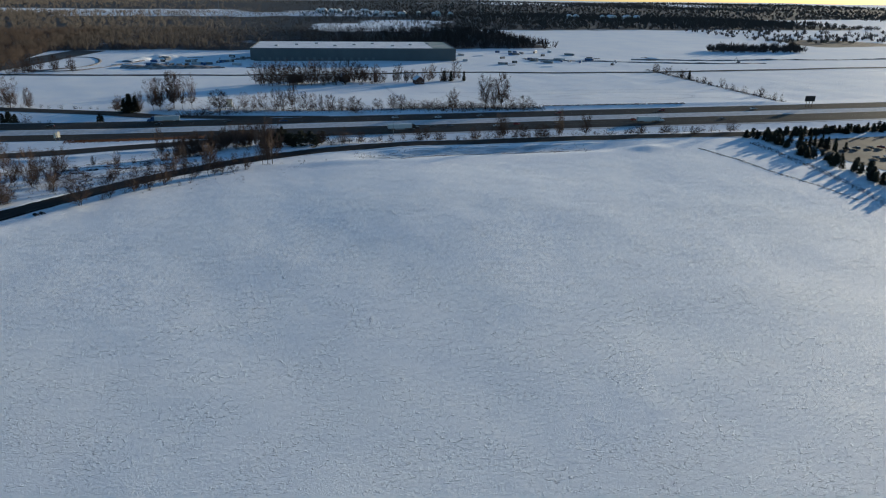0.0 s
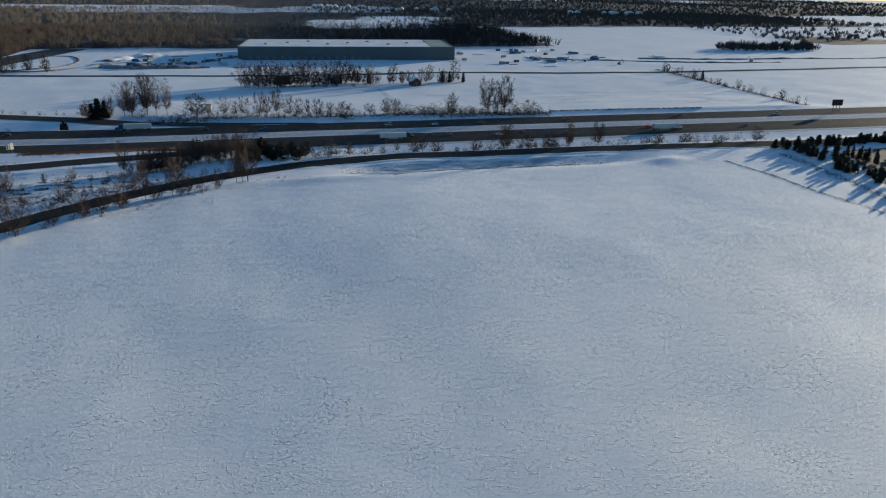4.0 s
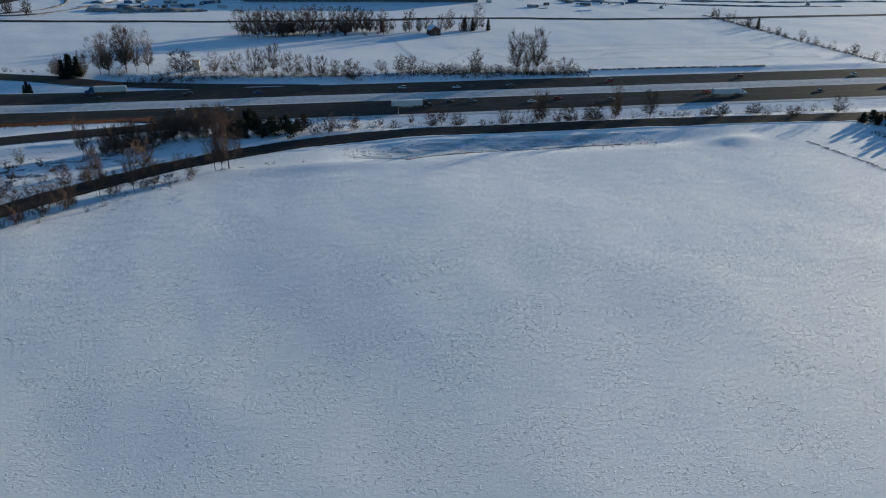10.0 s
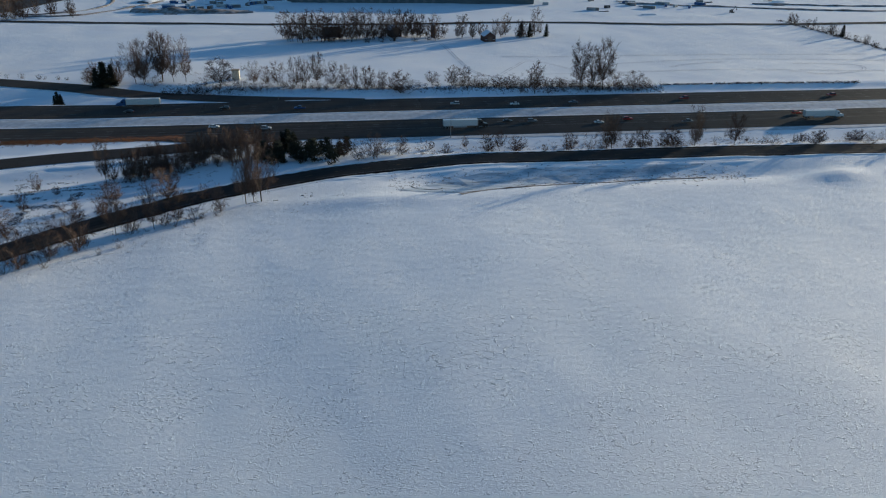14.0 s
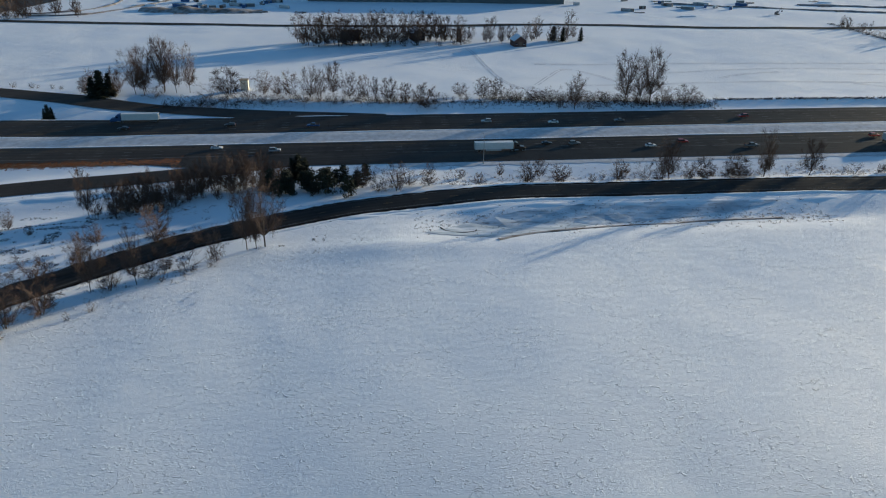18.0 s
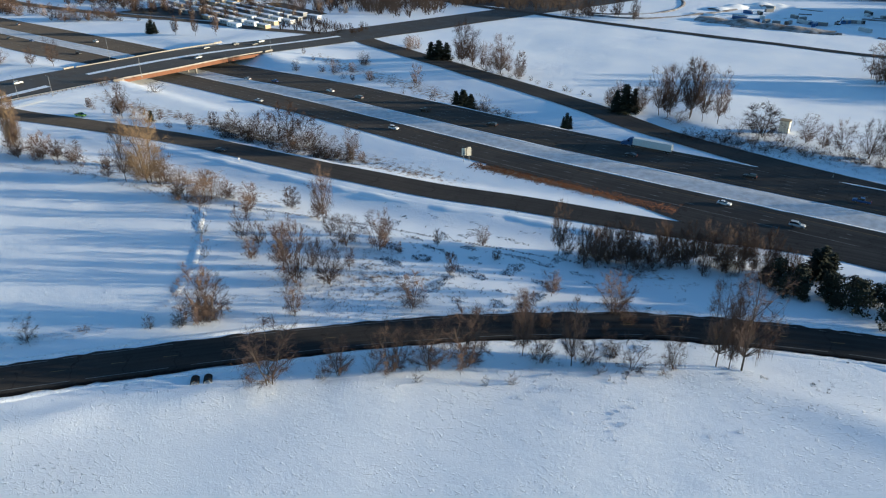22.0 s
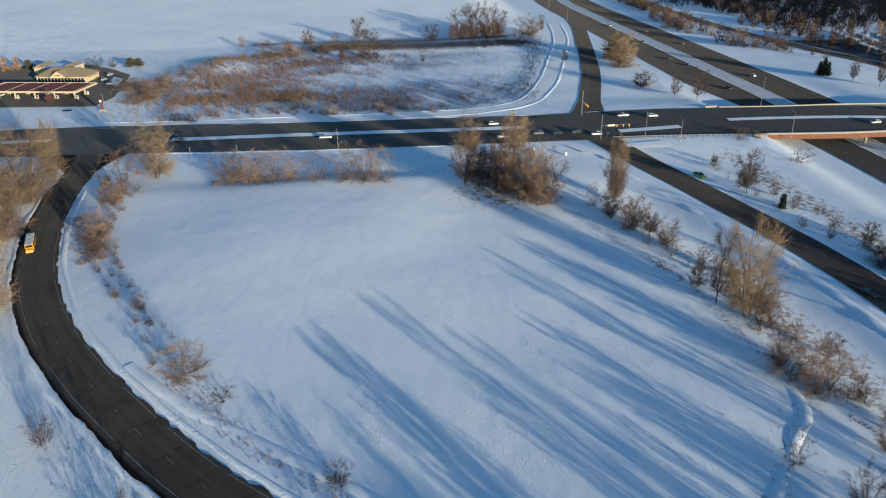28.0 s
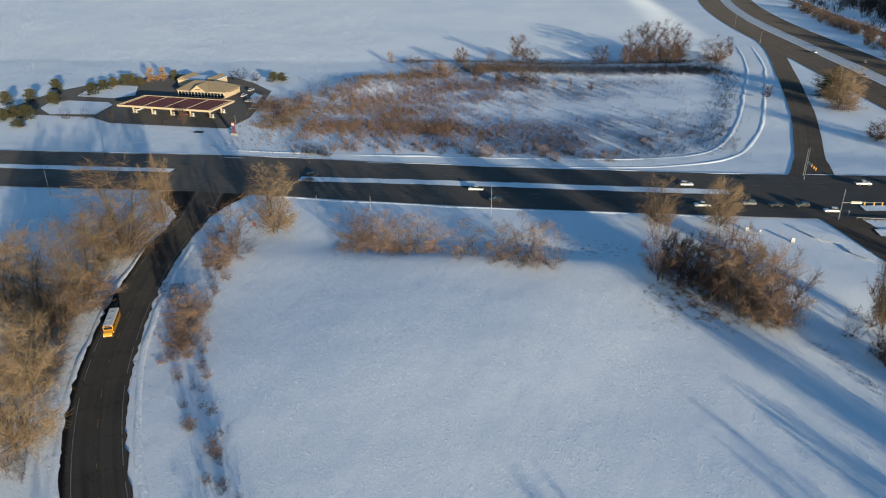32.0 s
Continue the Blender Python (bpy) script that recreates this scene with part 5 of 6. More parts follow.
def forecourt_canopy():
    ob = base("fuel_canopy", "long fuel canopy with pale fascia and dark red roof", "canopy", -495, -294, None, ST, "")
    z = 5.4
    part("fascia_front", soft(box(0, -11.6, z, 58, 0.5, 1.0), 0.05), M_TAN, ob, "pale tan fascia")
    part("fascia_back", soft(box(0, 11.6, z, 58, 0.5, 1.0), 0.05), M_TAN, ob, "pale tan fascia")
    for s in (-1, 1):
        part("fascia_end", soft(box(s * 28.8, 0, z, 0.5, 22.8, 1.0), 0.05), M_TAN, ob, "pale tan fascia")
    part("roof_deck", box(0, 0, z + 0.1, 57, 22.6, 0.25), M_CANOPY, ob, "dark red roof deck")
    part("soffit", box(0, 0, z - 0.42, 57, 22.6, 0.08), M_WHITE, ob)
    for i in range(13):
        part("roof_rib", box(-27 + i * 4.5, 0, z + 0.32, 0.18, 22.4, 0.2), M_TAN if i % 3 == 0 else M_CANOPY, ob)
    for i in range(5):
        for s in (-1, 1):
            x = -24 + 12 * i
            part("pillar", soft(box(x, s * 5.5, 2.4, 0.7, 0.7, 4.9), 0.03), M_TAN, ob)
            pump = part("fuel_pump", soft(box(x + 1.6, s * 5.5, 1.15, 0.9, 0.6, 2.0), 0.05), M_WHITE, ob)
            part("pump_display", box(x + 1.6, s * 5.5 - 0.32, 1.5, 0.6, 0.04, 0.5), M_GLASS, pump)
            part("island_kerb", soft(box(x + 0.8, s * 5.5, 0.12, 4.6, 1.3, 0.24), 0.04), M_CONCRETE, ob)


def shop():
    ob = base("station_shop", "tan shop with hipped shingle roof and a front gable", "shop", -541, -295, None, ST, "")
    part("wall", box(0, 0, 2.0, 32, 17, 4.0), M_TAN, ob)
    roof = bmesh.new()
    a = [roof.verts.new(p) for p in ((-17, -9.6, 3.9), (17, -9.6, 3.9), (17, 9.6, 3.9), (-17, 9.6, 3.9), (-9, 0, 8.2), (9, 0, 8.2))]
    for f in ((0, 1, 5, 4), (1, 2, 5), (2, 3, 4, 5), (3, 0, 4), (3, 2, 1, 0)):
        roof.faces.new([a[i] for i in f])
    part("roof", roof, M_TANROOF, ob, "tan shingle hipped roof")
    part("gable", prism([(-5.5, 3.8), (0, 7.6), (5.5, 3.8)], -11.2, -2.0), M_TAN, ob, "cream front gable")
    part("gable_roof", prism([(-6.2, 3.7), (0, 7.95), (6.2, 3.7), (5.7, 3.7), (0, 7.55), (-5.7, 3.7)], -11.5, -1.0), M_TANROOF, ob)
    part("gable_sign", box(0, -11.3, 5.2, 3.4, 0.1, 0.5), M_CANOPY, ob)
    part("fascia_band", box(0, -8.7, 3.5, 32.2, 0.3, 0.7), M_TAN, ob)
    for i in range(14):
        w = part("shop_window", box(-14.3 + 2.2 * i, -8.55, 1.7, 1.9, 0.12, 2.5), M_GLASS, ob)
        part("mullion", box(-13.2 + 2.2 * i, -8.6, 1.7, 0.16, 0.16, 2.6), M_WHITE, w)
    part("end_awning", soft(box(16.6, 0, 3.2, 2.0, 12, 0.3), 0.04), M_TAN, ob)
    b = base("car_wash", "low flat-roofed car wash block with snow on its roof", "car wash", -567, -310, None, ST, "")
    part("wall", box(0, 0, 2.2, 27, 14, 4.4), M_TAN, b)
    part("roof", soft(box(0, 0, 4.6, 27.4, 14.4, 0.5), 0.08), M_ROOFSNOW, b, "snow-covered flat roof")
    for s in (-1, 1):
        part("end_gable", prism([(s * 10 - 4, 4.3), (s * 10, 6.6), (s * 10 + 4, 4.3)], -7.4, 7.4), M_TANROOF, b)


forecourt_canopy()
shop()
totem = base("price_totem", "tall red and white price sign on a stone base", "sign", -454, -246, None, ST)
part("plinth", soft(box(0, 0, 0.5, 3.4, 1.2, 1.0), 0.08), M_CONCRETE, totem)
part("panel", soft(box(0, 0, 4.0, 1.7, 0.5, 5.4), 0.05), M_CANOPY, totem, "dark red panel")
part("panel_band", box(0, -0.28, 5.4, 1.4, 0.06, 1.0), M_WHITE, totem)
part("panel_band", box(0, -0.28, 3.6, 1.4, 0.06, 0.8), M_BLUEC, totem)
part("pole", rod((1.6, 0, 0), (1.6, 0, 9.8), 0.1), M_STEEL, totem)
for i, (x, y, c, w) in enumerate(((-521, -263, M_SILVER, "silver"), (-535, -271, M_WHITE, "white"), (-504, -254, M_GREYC, "grey"), (-550, -272, M_WHITE, "white"), (-528, -266, M_BLACKC, "black"), (-499, -318, M_WHITE, "white"), (-489, -288, M_REDC, "red"))):
    car("suv" if i % 2 else "sedan", c, w, x, y, ST + 1.57 * (i % 2), group="cars at the filling station")
small = base("utility_cover", "flat dark utility hatch in the snow", "hatch", -458, -266)
part("cover", soft(box(0, 0, 0.15, 2.4, 4.5, 0.3), 0.05), M_RUBBER, small)


# ---- traffic, lamps and signs ----
PAINTS = [(M_BLACKC, "black"), (M_WHITE, "white"), (M_GREYC, "grey"), (M_SILVER, "silver"), (M_BLACKC, "black"), (M_GREYC, "grey"), (M_REDC, "red"), (M_WHITE, "white"), (M_BLUEC, "blue")]
KINDS = ["sedan", "suv", "sedan", "suv", "pickup", "suv", "sedan"]
EAST = [(108, 89), (120, 88), (152, 83), (168, 87), (196, 80), (-176, 95), (-266, 96), (-522, 111), (-456, 108), (-544, 106), (-610, 112), (-700, 114), (260, 90), (330, 84), (-30, 92), (-6, 87)]
WEST = [(-74, 119), (-29, 121), (8, 118), (87, 120), (118, 117), (150, 118), (213, 121), (-246, 128), (-223, 125), (-180, 124), (-141, 122), (-292, 131), (-312, 128), (-484, 137), (-600, 140), (300, 121), (380, 117), (-660, 133)]
for i, (x, y) in enumerate(EAST):
    m, w = PAINTS[i * 5 % 9]
    car(KINDS[i % 7], m, w, x, y, 0.0)
for i, (x, y) in enumerate(WEST):
    m, w = PAINTS[i * 4 % 9]
    car(KINDS[(i + 2) % 7], m, w, x, y, math.pi)
semi(87, 81.5, 0.0, M_BLACKC, "white box trailer lorry with a dark cab on the highway")
semi(-73, 130.5, math.pi, M_BLUEC, "white box trailer lorry with a blue cab on the highway")
semi(270, 82, 0.0, M_WHITE, "white box trailer lorry with a white cab on the highway")
CROSSING = [(-395, -42, 1, "suv", 1), (-373, -41, 1, "pickup", -1), (-376, -24, 2, "suv", -1), (-375, -15, 0, "sedan", -1), (-375, -6, 0, "suv", -1), (-370, 2, 1, "suv", -1),
            (-373, -115, 0, "suv", -1), (-390, -191, 2, "sedan", -1), (-398, 24, 1, "pickup", 1), (-394, 38, 1, "suv", 1), (-384, -123, 1, "pickup", -1),
            (-397, -191, 0, "sedan", -1), (-377, 197, 1, "suv", 1), (-384, 156, 2, "sedan", 1), (-381, 178, 0, "suv", 1), (-372, 187, 0, "sedan", -1), (-361, 132, 3, "suv", -1)]
for x, y, p, shape, s in CROSSING:
    car(shape, *PAINTS[p], x, y, s * math.pi / 2, 0.32, deck_height)
car("pickup", M_LIME, "lime-green", -311, 25.5, 0.28, 0.3)
car("sedan", M_BLACKC, "black", -216, 31, 0.2, 0.3)


def school_bus(x, y, heading):
    ob = base("school_bus", "yellow school bus with a white roof on the curving road", "bus", x, y, height(x, y) + 0.25, heading)
    body = soft(box(-0.9, 0, 1.72, 9.4, 2.4, 2.3), 0.14)
    part("body", body, M_YELLOW, ob)
    part("roof", soft(box(-0.9, 0, 2.95, 9.3, 2.28, 0.34), 0.13), M_WHITE, ob, "white roof")
    part("hood", soft(prism([(3.7, 0.7), (3.7, 1.85), (5.0, 1.6), (5.35, 1.2), (5.35, 0.7)], -1.05, 1.05), 0.08), M_YELLOW, ob)
    part("windscreen", prism([(3.72, 1.95), (3.84, 1.95), (3.84, 2.72), (3.72, 2.72)], -1.02, 1.02), M_GLASS, ob)
    part("sign_board", box(3.82, 0, 2.95, 0.1, 1.5, 0.26), M_BLACKC, ob)
    part("rear_window", box(-5.62, 0, 2.2, 0.06, 1.5, 0.7), M_GLASS, ob)
    for s in (-1, 1):
        for i in range(10):
            part("side_window", box(-4.9 + 0.85 * i, s * 1.2, 2.3, 0.68, 0.06, 0.62), M_GLASS, ob)
        for z in (1.05, 1.6):
            part("rub_rail", box(-0.9, s * 1.22, z, 9.2, 0.05, 0.1), M_BLACKC, ob)
        part("headlight", box(5.36, s * 0.82, 1.08, 0.06, 0.3, 0.22), M_LAMP, ob)
        part("warning_light", box(3.86, s * 0.95, 2.98, 0.08, 0.22, 0.2), M_TAIL, ob)
        part("mirror", box(4.3, s * 1.4, 1.95, 0.12, 0.24, 0.4), M_BLACKC, ob)
        for ax in (-3.2, 4.2):
            wheel(ax, s * 1.02, 0.5, 0.3, ob)
    for x2 in (-3.0, 0.6):
        part("roof_hatch", soft(box(x2, 0, 3.16, 0.7, 0.7, 0.1), 0.03), M_SILVER, ob)
    part("bumper", soft(box(5.42, 0, 0.68, 0.18, 2.2, 0.3), 0.03), M_BLACKC, ob)


school_bus(-275.2, -210.2, math.atan2(13, 38))

for x, y, h, arm, a in ((-356, -116, 12.5, 0, 0), (-368, -287, 10.3, 2, 3.1), (-360, -179, 5.9, 0, 0), (-363, -160, 5.5, 0, 0), (-405, 5, 13, 0, 0), (-842, 93, 11.6, 2.4, 1.5), (-737, 85, 11, 2.4, 1.5),
                        (-364, 23, 11.5, 2.2, 3.1), (-355, 36, 10, 2.2, 3.1), (-348.5, 84, 11, 2.2, 3.1), (-402, 98, 14.4, 0, 0), (-338, 171, 11.3, 2.2, 3.1), (77, 67.5, 11.2, 2.6, 1.57), (-4, 139.5, 2.4, 0, 0)):
    lamp_post(x, y, h, arm, a, deck_height if x > -410 and x < -330 and y > -300 else height)


def signal_mast(x, y, heading, arm, tall=6.4):
    ob = base("traffic_signal", "grey traffic signal mast with an arm over the junction", "traffic light", x, y, deck_height(x, y), heading, "signals at the junction")
    part("pole", rod((0, 0, 0), (0, 0, tall + 5), 0.16, n=8, r2=0.1), M_STEEL, ob)
    part("arm", rod((0, 0, tall), (arm, 0, tall + 0.5), 0.1, n=8, r2=0.05), M_STEEL, ob)
    for k in (0.55, 0.78, 0.98):
        head = part("signal_head", soft(box(arm * k, 0.2, tall - 0.1, 0.4, 0.3, 1.2), 0.04), M_YELLOW, ob)
        for z, m in ((0.4, M_TAIL), (0, M_YELLOW), (-0.4, M_RUBBER)):
            part("lens", rod((arm * k, 0.36, tall - 0.1 + z), (arm * k, 0.4, tall - 0.1 + z), 0.13), m, head)
    part("street_plate", box(arm * 0.35, 0.12, tall + 0.1, 3.4, 0.06, 0.8), M_SIGNFACE, ob, "blank pale street sign")


signal_mast(-363.5, 2, 1.55, 13)
signal_mast(-409, 6, 0.0, 10)
for x, y, s in ((-353, -31, 0.7), (-345, -19, 0.8), (-352, -27, 0.45)):
    ob = base("utility_cabinet", "small pale metal utility cabinet in the snow", "cabinet", x, y)
    part("housing", soft(box(0, 0, 0.95 * s, 1.0 * s, 1.3 * s, 1.9 * s), 0.05), M_WHITE, ob)
    part("door", box(0.52 * s, 0, 0.95 * s, 0.04, 1.0 * s, 1.5 * s), M_SILVER, ob)
    part("plinth", box(0, 0, 0.06, 1.3 * s, 1.6 * s, 0.2), M_CONCRETE, ob)
small_sign(-248, -207.5, 2.7, 0.8, 0.95, 0.35, M_WHITE, "white road sign on a thin post beside the bend")
small_sign(-153, -104, 1.9, 0.5, 0.6, -0.8, M_YELLOW, "small yellow marker on a post beside the road", "marker_post")
small_sign(-200, 27, 1.7, 0.6, 0.7, 0.3, M_WHITE, "small white sign on a post beside the slip road")
small_sign(-342, -196, 2.6, 1.0, 1.6, 0.2, M_CANOPY, "red and white sign at the junction")
small_sign(-366, 6, 2.6, 1.2, 0.8, 1.57, M_WHITE, "white road sign at the junction")
ob = base("exit_sign", "large pale exit sign on two posts in the gore", "sign", -126, 78.5, None, -0.75)
for s in (-1, 1):
    part("post", rod((-0.1, s * 1.1, 0), (-0.1, s * 1.1, 4.6), 0.09), M_STEEL, ob)
    part("panel", box(0.05 + 0.35 * s, s * 0.95, 4.0, 0.08, 1.8, 3.0), M_SIGNFACE, ob, "pale sunlit sign panel")
part("tab_panel", box(0.4, 1.0, 5.75, 0.07, 1.3, 0.6), M_SIGNFACE, ob)
bb = base("billboard", "dark billboard on two posts beside the highway", "billboard", 436, 122, None, -0.15)
part("panel", soft(box(0, 0, 7.0, 8.5, 0.5, 4.6), 0.05), M_GREYC, bb)
part("face", box(0, -0.3, 7.0, 8.1, 0.06, 4.2), M_BLACKC, bb, "dark unlit advertising face")
for s in (-2.6, 0, 2.6):
    part("post", rod((s, 0.2, 0), (s, 0.2, 6.6), 0.22), M_WOOD, bb)
# culvert ends by the curve
for k, (x, y) in enumerate(((-96.7, -73.0), (-94.9, -71.0))):
    ob = base("culvert_end", "dark arched culvert end with a steel grate in the snow", "culvert", x, y, height(x, y) - 0.35, radians(46), "culvert ends")
    ring = [(1.05 * math.cos(t), 1.25 * math.sin(t)) for t in [math.pi * i / 12 for i in range(13)]]
    part("pipe", prism(ring + [(0.85 * math.cos(t), 1.05 * math.sin(t)) for t in [math.pi * (12 - i) / 12 for i in range(13)]], -0.6, 1.6), M_RUBBER, ob)
    part("dark_end", prism(ring, 0.4, 0.5), M_RUBBER, ob)
    for i in range(6):
        xx = -0.8 + 0.32 * i
        part("grate_bar", rod((xx, -1.2, 0.05), (xx, -0.5, 1.2 * math.sqrt(max(0.05, 1 - (xx / 1.05) ** 2))), 0.04, n=6), M_STEEL, ob)


# ---- farm, warehouse and the distance ----
road("road_far", "narrow grey road between snowy fields", [(-700, 520), (-520, 478), (-266, 428), (-16, 401), (219, 398), (392, 380), (774, 394), (1400, 430)], -5, 5, M_FWY, lift=0.3)
road("road_frontage_north", "grey asphalt frontage road beyond the highway", [(-330, 262), (-395, 246), (-450, 239), (-520, 231), (-640, 210), (-800, 206), (-1200, 235)], -6, 6, M_FWY, lift=0.25)


def warehouse():
    rz = math.atan2(-24, 258)
    ob = base("warehouse", "huge flat-roofed warehouse of grey-blue precast panels with snow on its roof", "warehouse", 111, 594, 0.0, rz)
    part("wall", box(0, 0, 7.2, 258, 114, 14.4), M_WALL, ob, "grey-blue precast wall")
    for i in range(28):
        part("wall_panel", soft(box(-124.5 + 9.2 * i, -57.15, 7.4, 9.0, 0.3, 14.9), 0.08), M_WALL, ob)
    part("roof", soft(box(-14, 0.5, 14.75, 228, 112, 0.5), 0.1), M_ROOFSNOW, ob, "snow-covered flat roof")
    part("bare_roof", box(114, 0.5, 14.7, 27, 112, 0.4), M_GREENROOF, ob, "bare green-grey roof deck")
    for s in (-1, 1):
        part("parapet", box(0, s * 57.0, 15.0, 258, 0.5, 0.9), M_WALL, ob)
        part("parapet", box(s * 129, 0, 15.0, 0.5, 114, 0.9), M_WALL, ob)
    for i in range(16):
        part("dock_door", box(-115 + 9.2 * i, -57.4, 2.2, 3.2, 0.2, 3.6), M_GREYC, ob)
    for i in range(9):
        part("roof_unit", box(-100 + 25 * i, -20 + 18 * (i % 3), 15.8, 4, 3, 1.6), M_SILVER, ob)


M_GREENROOF = material("roof_deck_green", plain((0.20, 0.27, 0.25), (0.35, 0.37, 0.38), 0.05, 0), 0.8)
warehouse()


def gabled(name, label, cat, x, y, rz, sx, sy, eave, ridge, wall, roof, door=True, group=""):
    ob = base(name, label, cat, x, y, None, rz, group)
    part("wall", prism([(-sx / 2, 0), (-sx / 2, eave), (0, ridge - 0.1), (sx / 2, eave), (sx / 2, 0)], -sy / 2, sy / 2), wall, ob)
    o = 0.4
    part("roof", prism([(-sx / 2 - o, eave - 0.25), (0, ridge), (sx / 2 + o, eave - 0.25), (sx / 2 + o, eave), (0, ridge + 0.3), (-sx / 2 - o, eave)], -sy / 2 - o, sy / 2 + o), roof, ob)
    if door:
        part("door", box(0, -sy / 2 - 0.05, eave * 0.42, sx * 0.28, 0.12, eave * 0.84), M_WOOD, ob)
        for s in (-1, 1):
            w = part("window", box(s * sx * 0.33, -sy / 2 - 0.04, eave * 0.55, sx * 0.14, 0.1, eave * 0.3), M_GLASS, ob)
            part("frame", box(s * sx * 0.33, -sy / 2 - 0.06, eave * 0.55 - eave * 0.17, sx * 0.18, 0.14, 0.12), M_WHITE, w)
    return ob


gabled("farm_shed", "small dark wooden shed with a snowy gable roof", "shed", 142, 309, 0.1, 9, 10, 4.2, 7.4, M_BARNRED, M_ROOFSNOW)
gabled("barn", "dark old barn among bare trees", "barn", 24, 338, 1.4, 9, 13, 4.0, 6.8, M_BARNRED, M_BARNRED)
gabled("farmhouse", "dark farmhouse half hidden by bare trees", "house", 72, 336, 0.2, 9, 11, 5.5, 8.6, M_BARNRED, M_ROOFSNOW)
silo = base("silo", "dark round silo with a domed cap beside the grove", "silo", 102, 328)
part("shell", rod((0, 0, 0), (0, 0, 9.5), 1.8, n=16), M_BARNRED, silo)
part("cap", rod((0, 0, 9.5), (0, 0, 10.8), 1.85, n=16, r2=0.5), M_STEEL, silo)
tan = base("tan_shelter", "small tan box shelter among shrubs", "shelter", -31, 186)
part("wall", soft(box(0, 0, 2.6, 4.0, 3.5, 5.2), 0.05), M_SIGNFACE, tan)
part("roof", box(0, 0, 5.3, 4.4, 3.9, 0.25), M_TANROOF, tan)

rnd = random.Random(5)
for row in range(6):
    for i in range(11):
        x, y = -606 + 17 * i + 5 * (row % 2) + rnd.uniform(-2, 2), 252 + 14 * row + rnd.uniform(-1.5, 1.5) - 0.25 * (i * 17 - 90)
        if rnd.random() < 0.12:
            continue
        ob = base("mobile_home", "long low mobile home with snow on its roof", "mobile home", x, y, None, -0.15 + rnd.uniform(-0.08, 0.08), "mobile home park")
        part("wall", box(0, 0, 1.7, 13.5, 4.6, 3.0), rnd.choice((M_WHITE, M_SILVER, M_TAN, M_GREYC)), ob)
        part("roof", prism([(-7.0, 3.1), (-7.0, 3.35), (7.0, 3.35), (7.0, 3.1)], -2.5, 2.5), M_ROOFSNOW, ob, "snow-covered roof")
        part("skirting", box(0, 0, 0.15, 13.3, 4.4, 0.5), M_GREYC, ob)
        for k in (-4, 0, 3.5):
            part("window", box(k, -2.32, 1.9, 1.2, 0.08, 0.8), M_GLASS, ob)
for i in range(34):
    a, b = ((210, 2150), (430, 1900), (1010, 1720))[i % 3]
    gabled("far_house", "pale house on a distant hillside", "house", a + rnd.uniform(-110, 130), b + rnd.uniform(-60, 60), rnd.uniform(-0.3, 0.3), 14, 16, 9, 13, M_WHITE, M_ROOFSNOW, True, "distant houses")
gabled("brick_block", "low tan commercial block beyond the highway", "building", -600, 372, 0.1, 26, 40, 5, 6, M_TAN, M_ROOFSNOW)

# building site: heaps, containers and machines
SITE = "building site stores"
bank("spoil_heap_dark", [(-160, 486), (-130, 480), (-95, 476), (-55, 478)], 0, 22, 6.0, M_SOIL, 11, label="long dark heap of bare soil")
bank("spoil_heap_snow", [(-165, 545), (-150, 575), (-128, 600), (-110, 608)], 0, 20, 6.0, M_BANK, 12, label="long heap of snow-covered soil")
bank("spoil_heap_track", [(-245, 452), (-200, 462), (-165, 520), (-150, 560)], 0, 5, 1.6, M_SOIL, 13, label="dirty earth ridge across the snow")
bank("spoil_heap_pad", [(-255, 462), (-215, 478), (-195, 530), (-215, 600), (-260, 610)], 0, 4, 1.5, M_SOIL, 14, label="dirty earth ridge round a snowy pad")
bank("spoil_heap_east", [(330, 530), (420, 500), (520, 470), (640, 455)], 0, 10, 2.2, M_SOIL, 15, label="dirty earth ridge across the snow")
bank("spoil_heap_far_east", [(480, 520), (600, 500), (760, 490), (900, 500)], 0, 8, 2.0, M_SOIL, 16, label="dirty earth ridge across the snow")
for i in range(52):
    x, y = (rnd.uniform(-135, -25), rnd.uniform(490, 600)) if i % 2 else (rnd.uniform(245, 430), rnd.uniform(470, 640))
    ob = base("site_container", "dark shipping container on the snowy building site", "container", x, y, None, rnd.uniform(0, 3.1), SITE)
    part("shell", soft(box(0, 0, 1.4, rnd.choice((6.1, 12.2, 8)), 2.5, 2.7), 0.05), rnd.choice((M_BLACKC, M_GREYC, M_SOIL, M_BLUEC, M_SILVER)), ob)
    part("door", box(0, -1.28, 1.4, 2.2, 0.06, 2.3), M_GREYC, ob)
for x, y, a in ((420, 455, 0.4), (610, 470, 2.0), (-60, 520, 1.0)):
    ob = base("excavator", "dark tracked excavator with a raised arm on the snow", "excavator", x, y, None, a, SITE)
    for s in (-1, 1):
        part("track", soft(box(0, s * 1.2, 0.5, 4.2, 0.6, 0.9), 0.2), M_RUBBER, ob)
    part("cab", soft(box(0.4, 0.5, 2.2, 1.8, 1.2, 1.7), 0.1), M_GLASS, ob)
    part("engine", soft(box(-1.1, 0, 1.8, 2.2, 2.6, 1.3), 0.1), M_SOIL, ob)
    part("boom", rod((0.8, -0.4, 2.2), (3.8, -0.4, 6.2), 0.28, n=6), M_SOIL, ob)
    part("stick", rod((3.8, -0.4, 6.2), (6.0, -0.4, 3.2), 0.2, n=6), M_SOIL, ob)
    part("bucket", soft(box(6.0, -0.4, 2.8, 1.0, 1.1, 1.0), 0.1), M_BLACKC, ob)
mast = base("radio_mast", "thin far radio mast above the woods", "mast", -151, 2080)
